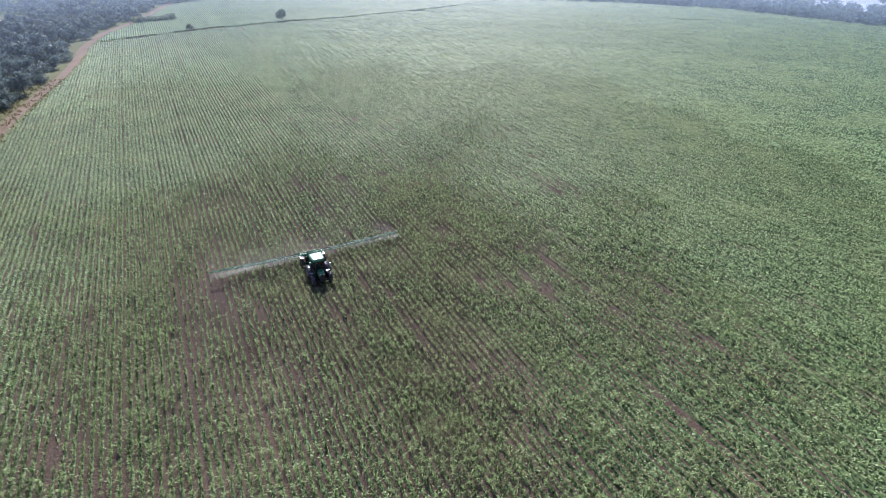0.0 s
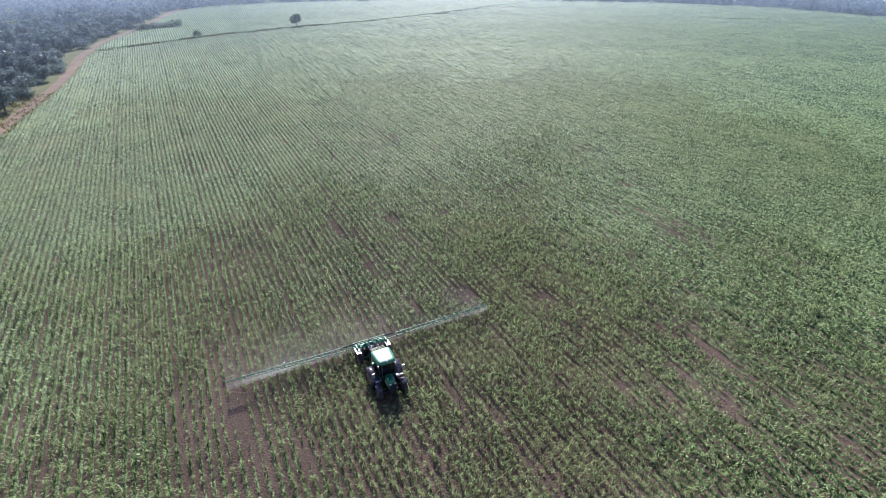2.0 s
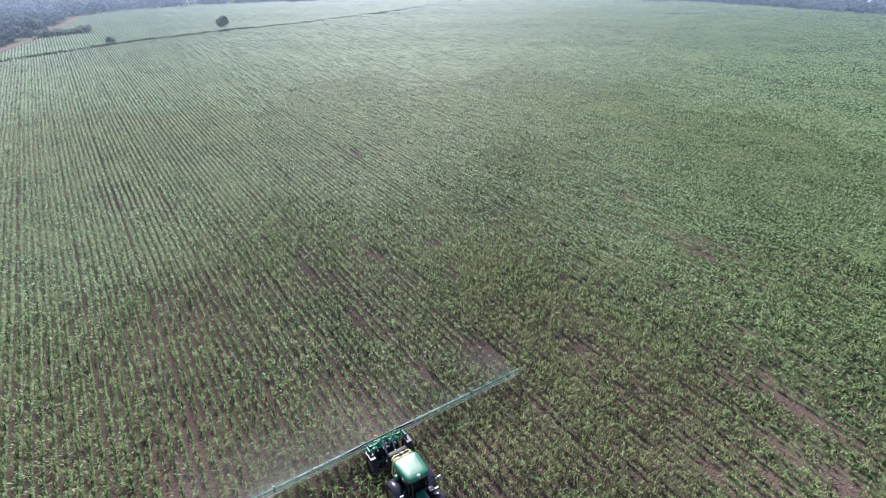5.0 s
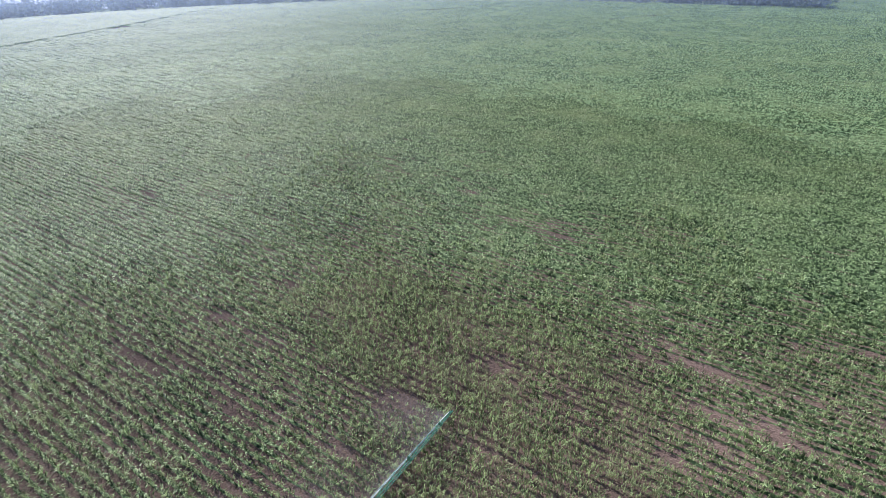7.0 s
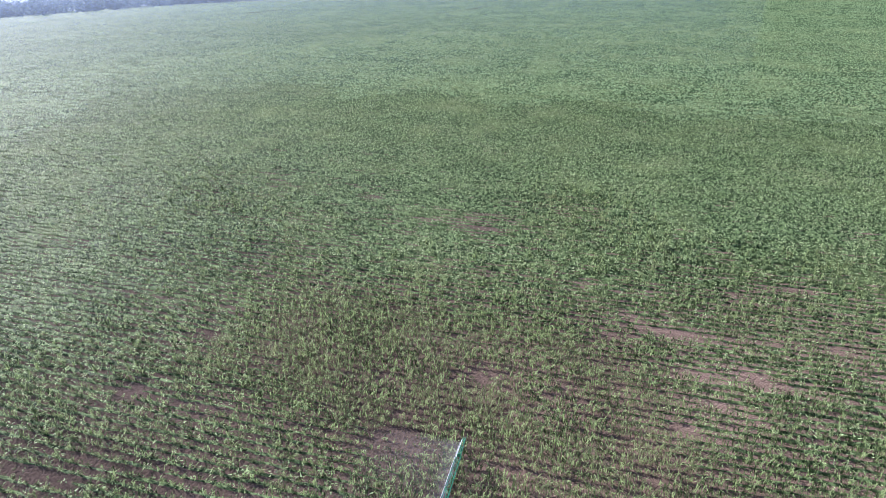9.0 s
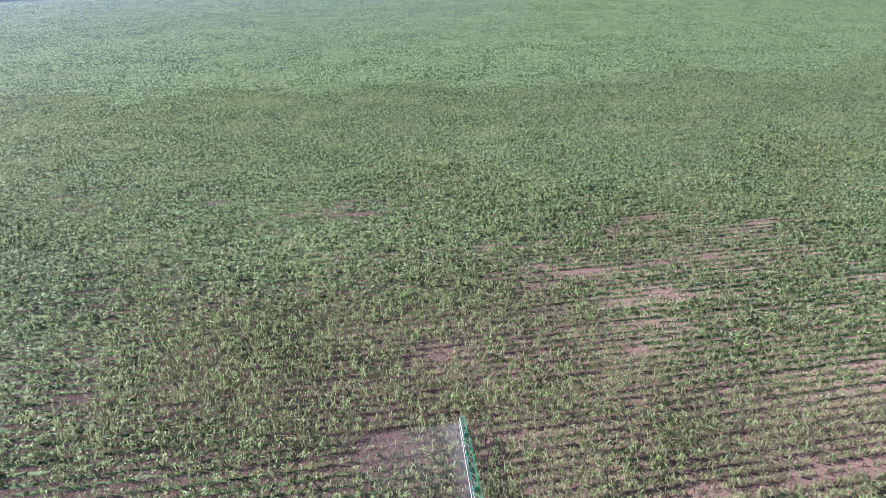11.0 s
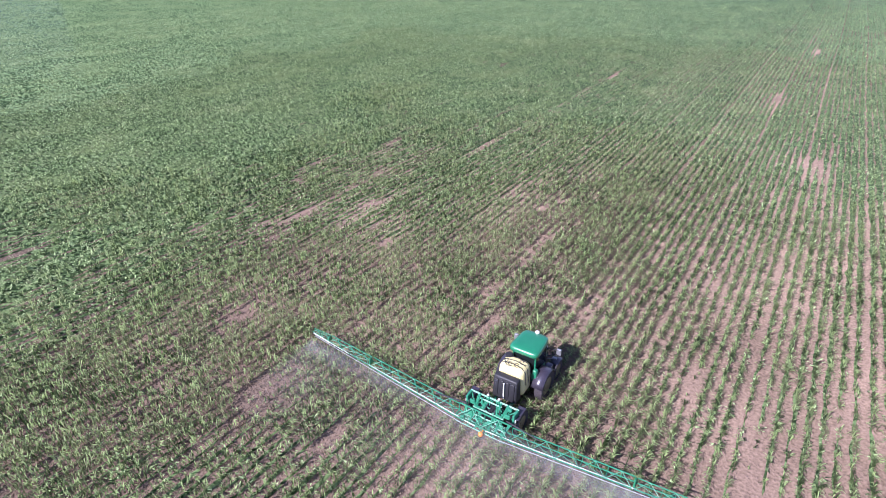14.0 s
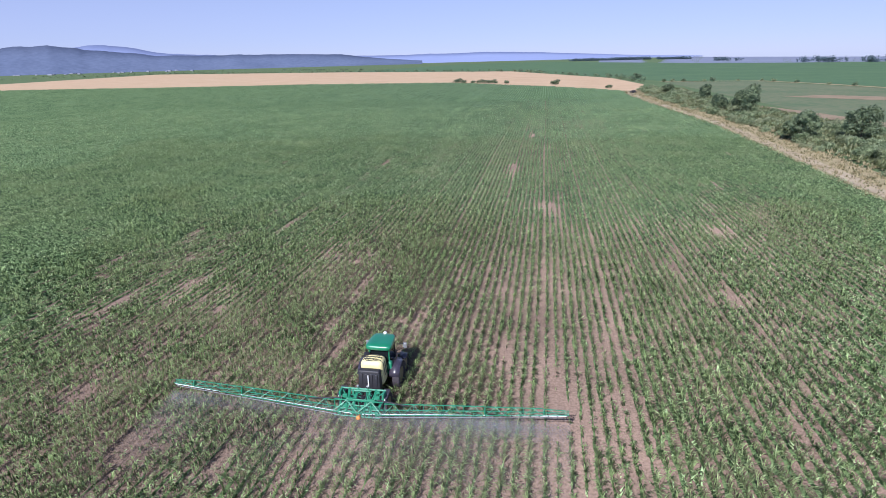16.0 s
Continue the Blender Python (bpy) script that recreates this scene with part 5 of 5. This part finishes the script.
for (ax, ay), (bx, by), n in (((102, 2400), (290, 2415), 110), ((270, 2400), (410, 2420), 210), ((440, 2400), (560, 2390), 90), ((478, 1740), (511, 1611), 16), ((479, 1194), (500, 1060), 14), ((505, 1000), (520, 880), 18)):
    for k in range(n):
        f = rng.random()
        far.append((ax + (bx - ax) * f + rng.uniform(-6, 6), ay + (by - ay) * f + rng.uniform(-12, 12)))
woodland("far_woodland", far, 11.0, "thin dark woods along the far fields, leaves blued for haze", 9, FAR_WOOD, 60)
far = [(-652 + 1.5 * k + rng.uniform(-16, 4), 446 + 1.5 * k + rng.uniform(-3, 14)) for k in range(38)]
woodland("corner_woodland", far, 9.0, "dark green wood at the corner of the stubble field", 19)
far = []
for (ax, ay), (bx, by), n in (((-1300, 1000), (-1000, 1700), 60), ((-1080, 1180), (-1090, 1520), 40), ((-1500, 1500), (-1100, 2200), 70), ((-810, 1700), (-420, 1330), 60)):
    for k in range(n):
        f = rng.random()
        far.append((ax + (bx - ax) * f + rng.uniform(-9, 9), ay + (by - ay) * f + rng.uniform(-12, 12)))
for (ax, ay), (bx, by), n in (((-1040, 1440), (-700, 1274), 60), ((-700, 1274), (-409, 1136), 34), ((-409, 1136), (-43, 889), 46), ((-43, 889), (70, 534), 40), ((70, 534), (84, 400), 14)):
    for k in range(n):
        f = (rng.randrange(7) + 0.5 + 0.42 * rng.gauss(0, 1)) / 7
        far.append((ax + (bx - ax) * f + rng.uniform(-4, 4), ay + (by - ay) * f + rng.uniform(-3, 6)))
woodland("far_hedges", far, 4.0, "low dark hedges along the valley fields", 15, per=60)

# tufts of rank grass on the strip between the fields
GRASS = leafy("rank_grass", (0.09, 0.12, 0.05), (0.26, 0.29, 0.14), (0.30, 0.28, 0.15), 5.0, 0.35, 0.6)
DRY_GRASS = leafy("dry_grass", (0.16, 0.15, 0.07), (0.46, 0.39, 0.23), (0.40, 0.33, 0.19), 5.0, 0.3, 0.7)


def tufts(name, spots, tall, label, wide=0.16, material=GRASS):
    rng = np.random.default_rng(len(spots))
    p = np.repeat(np.array(spots, float), 5, 0)
    n = len(p)
    c = np.c_[p + rng.normal(0, 0.25, (n, 2)), np.zeros(n)]
    a = rng.uniform(0, 2 * math.pi, n)
    h = tall * rng.uniform(0.5, 1.3, n)
    side = np.c_[-np.sin(a), np.cos(a), np.zeros(n)] * wide
    tip = c + np.c_[np.cos(a) * h * 0.5, np.sin(a) * h * 0.5, h]
    v = np.stack([c - side, c + side, tip], 1).reshape(-1, 3)
    return raw(name, v, np.zeros((0, 4), int), np.arange(n * 3).reshape(-1, 3), material, "stuff", label, "grass")


strip = []
for (ax, ay), (bx, by), n in (((20, -181), (10, -185), 160), ((3, -189), (-16, -196), 330), ((-26, -199), (-36, -201), 40), ((-42, -202), (-52, -203), 150), ((-214, -140), (-228, -130), 320), ((-218, -58), (-246, -42), 320)):
    for k in range(n):
        f = rng.random()
        strip.append((ax + (bx - ax) * f, ay + (by - ay) * f + rng.uniform(-0.7, 0.7)))
tufts("boundary_grass", strip, 0.6, "dark tufts of rank grass between two fields")
strip = []
for k in range(5200):
    y = rng.uniform(-120, 318)
    x = float(np.interp(y, [p[1] for p in TRACK_LINE], [p[0] for p in TRACK_LINE]))
    strip.append((x + rng.choice([-2.2, 0.0, 2.4, 4.0, 6.0, 8.5]) + rng.uniform(-0.9, 0.9), y))
tufts("verge_grass", strip, 0.5, "dry tufts of grass along the track verge", 0.16, DRY_GRASS)
strip = []
for k in range(9000):
    y = rng.uniform(-262, -58) if k % 2 else rng.uniform(52, 330)
    x = float(np.interp(y, [p[1] for p in TRACK_LINE], [p[0] for p in TRACK_LINE]))
    strip.append((x + 8.5 + (33 if y < 0 else 22) * rng.random(), y))
tufts("undergrowth", strip, 1.1, "rank grey-green undergrowth between the bushes", 0.45)


# ---- hills on the horizon ----
def ridge(name, radius, a0, a1, heights, material, label, seed, base=0.0):
    """A long hill line on an arc round the place, from heights at even steps."""
    bm = bmesh.new()
    n = 160
    prev = None
    for k in range(n + 1):
        f = k / n
        a = radians(a0 + (a1 - a0) * f)
        h = float(np.interp(f * (len(heights) - 1), range(len(heights)), heights))
        h += 0.07 * h * noise.noise((f * 24 + seed, 0, 0)) + 0.025 * h * noise.noise((f * 90 + seed, 3, 0))
        d = Vector((-math.sin(a), math.cos(a), 0))
        row = [bm.verts.new(d * (radius - 350) + Vector((0, 0, -2))), bm.verts.new(d * (radius - 120) + Vector((0, 0, max(h, 1) * 0.6))), bm.verts.new(d * radius + Vector((0, 0, max(h, 2)))), bm.verts.new(d * (radius + 60) + Vector((0, 0, -5)))]
        if prev:
            for i in range(3):
                bm.faces.new((prev[i], prev[i + 1], row[i + 1], row[i]))
        prev = row
    ob = link(name, bm, material, smooth=True)
    ob.location.z = base
    return tagged(ob, label, "hills", kind="structure")


# The ridges get their haze from the blue of their materials.
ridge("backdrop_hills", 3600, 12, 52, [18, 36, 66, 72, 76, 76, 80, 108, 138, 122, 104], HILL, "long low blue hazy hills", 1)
ridge("backdrop_mountains", 4400, -14, 50, [2, 14, 34, 54, 66, 62, 60, 66, 74, 86, 104, 168, 128, 90], MOUNTAIN, "mountains far off, coloured pale blue for haze", 2)
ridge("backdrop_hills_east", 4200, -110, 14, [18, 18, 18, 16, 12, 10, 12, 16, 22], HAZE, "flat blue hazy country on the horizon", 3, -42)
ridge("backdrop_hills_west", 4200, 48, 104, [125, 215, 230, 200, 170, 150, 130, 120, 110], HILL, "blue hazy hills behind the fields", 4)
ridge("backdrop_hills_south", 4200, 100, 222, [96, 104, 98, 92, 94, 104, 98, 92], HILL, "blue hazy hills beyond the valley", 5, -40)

# pale buildings scattered in the valley before the hills
bm = bmesh.new()
rng = random.Random(8)
for k in range(46):
    a, r = radians(rng.uniform(33, 60)), rng.uniform(2700, 3150)
    x, y, w, d, h = -r * math.sin(a), r * math.cos(a), rng.uniform(3, 11), rng.uniform(3, 5), rng.uniform(2, 4)
    box(bm, (x - w, y - d, -0.4), (x + w, y + d, h))
    v = [bm.verts.new(p) for p in ((x - w * 1.04, y - d * 1.1, h - 0.2), (x + w * 1.04, y - d * 1.1, h - 0.2), (x + w * 1.04, y, h + 1.4), (x - w * 1.04, y, h + 1.4), (x - w * 1.04, y + d * 1.1, h - 0.2), (x + w * 1.04, y + d * 1.1, h - 0.2))]
    bm.faces.new(v[:4])
    bm.faces.new((v[3], v[2], v[5], v[4]))
tagged(link("village", bm, PLASTER), "pale houses and sheds in the distant valley", "village", kind="stuff")
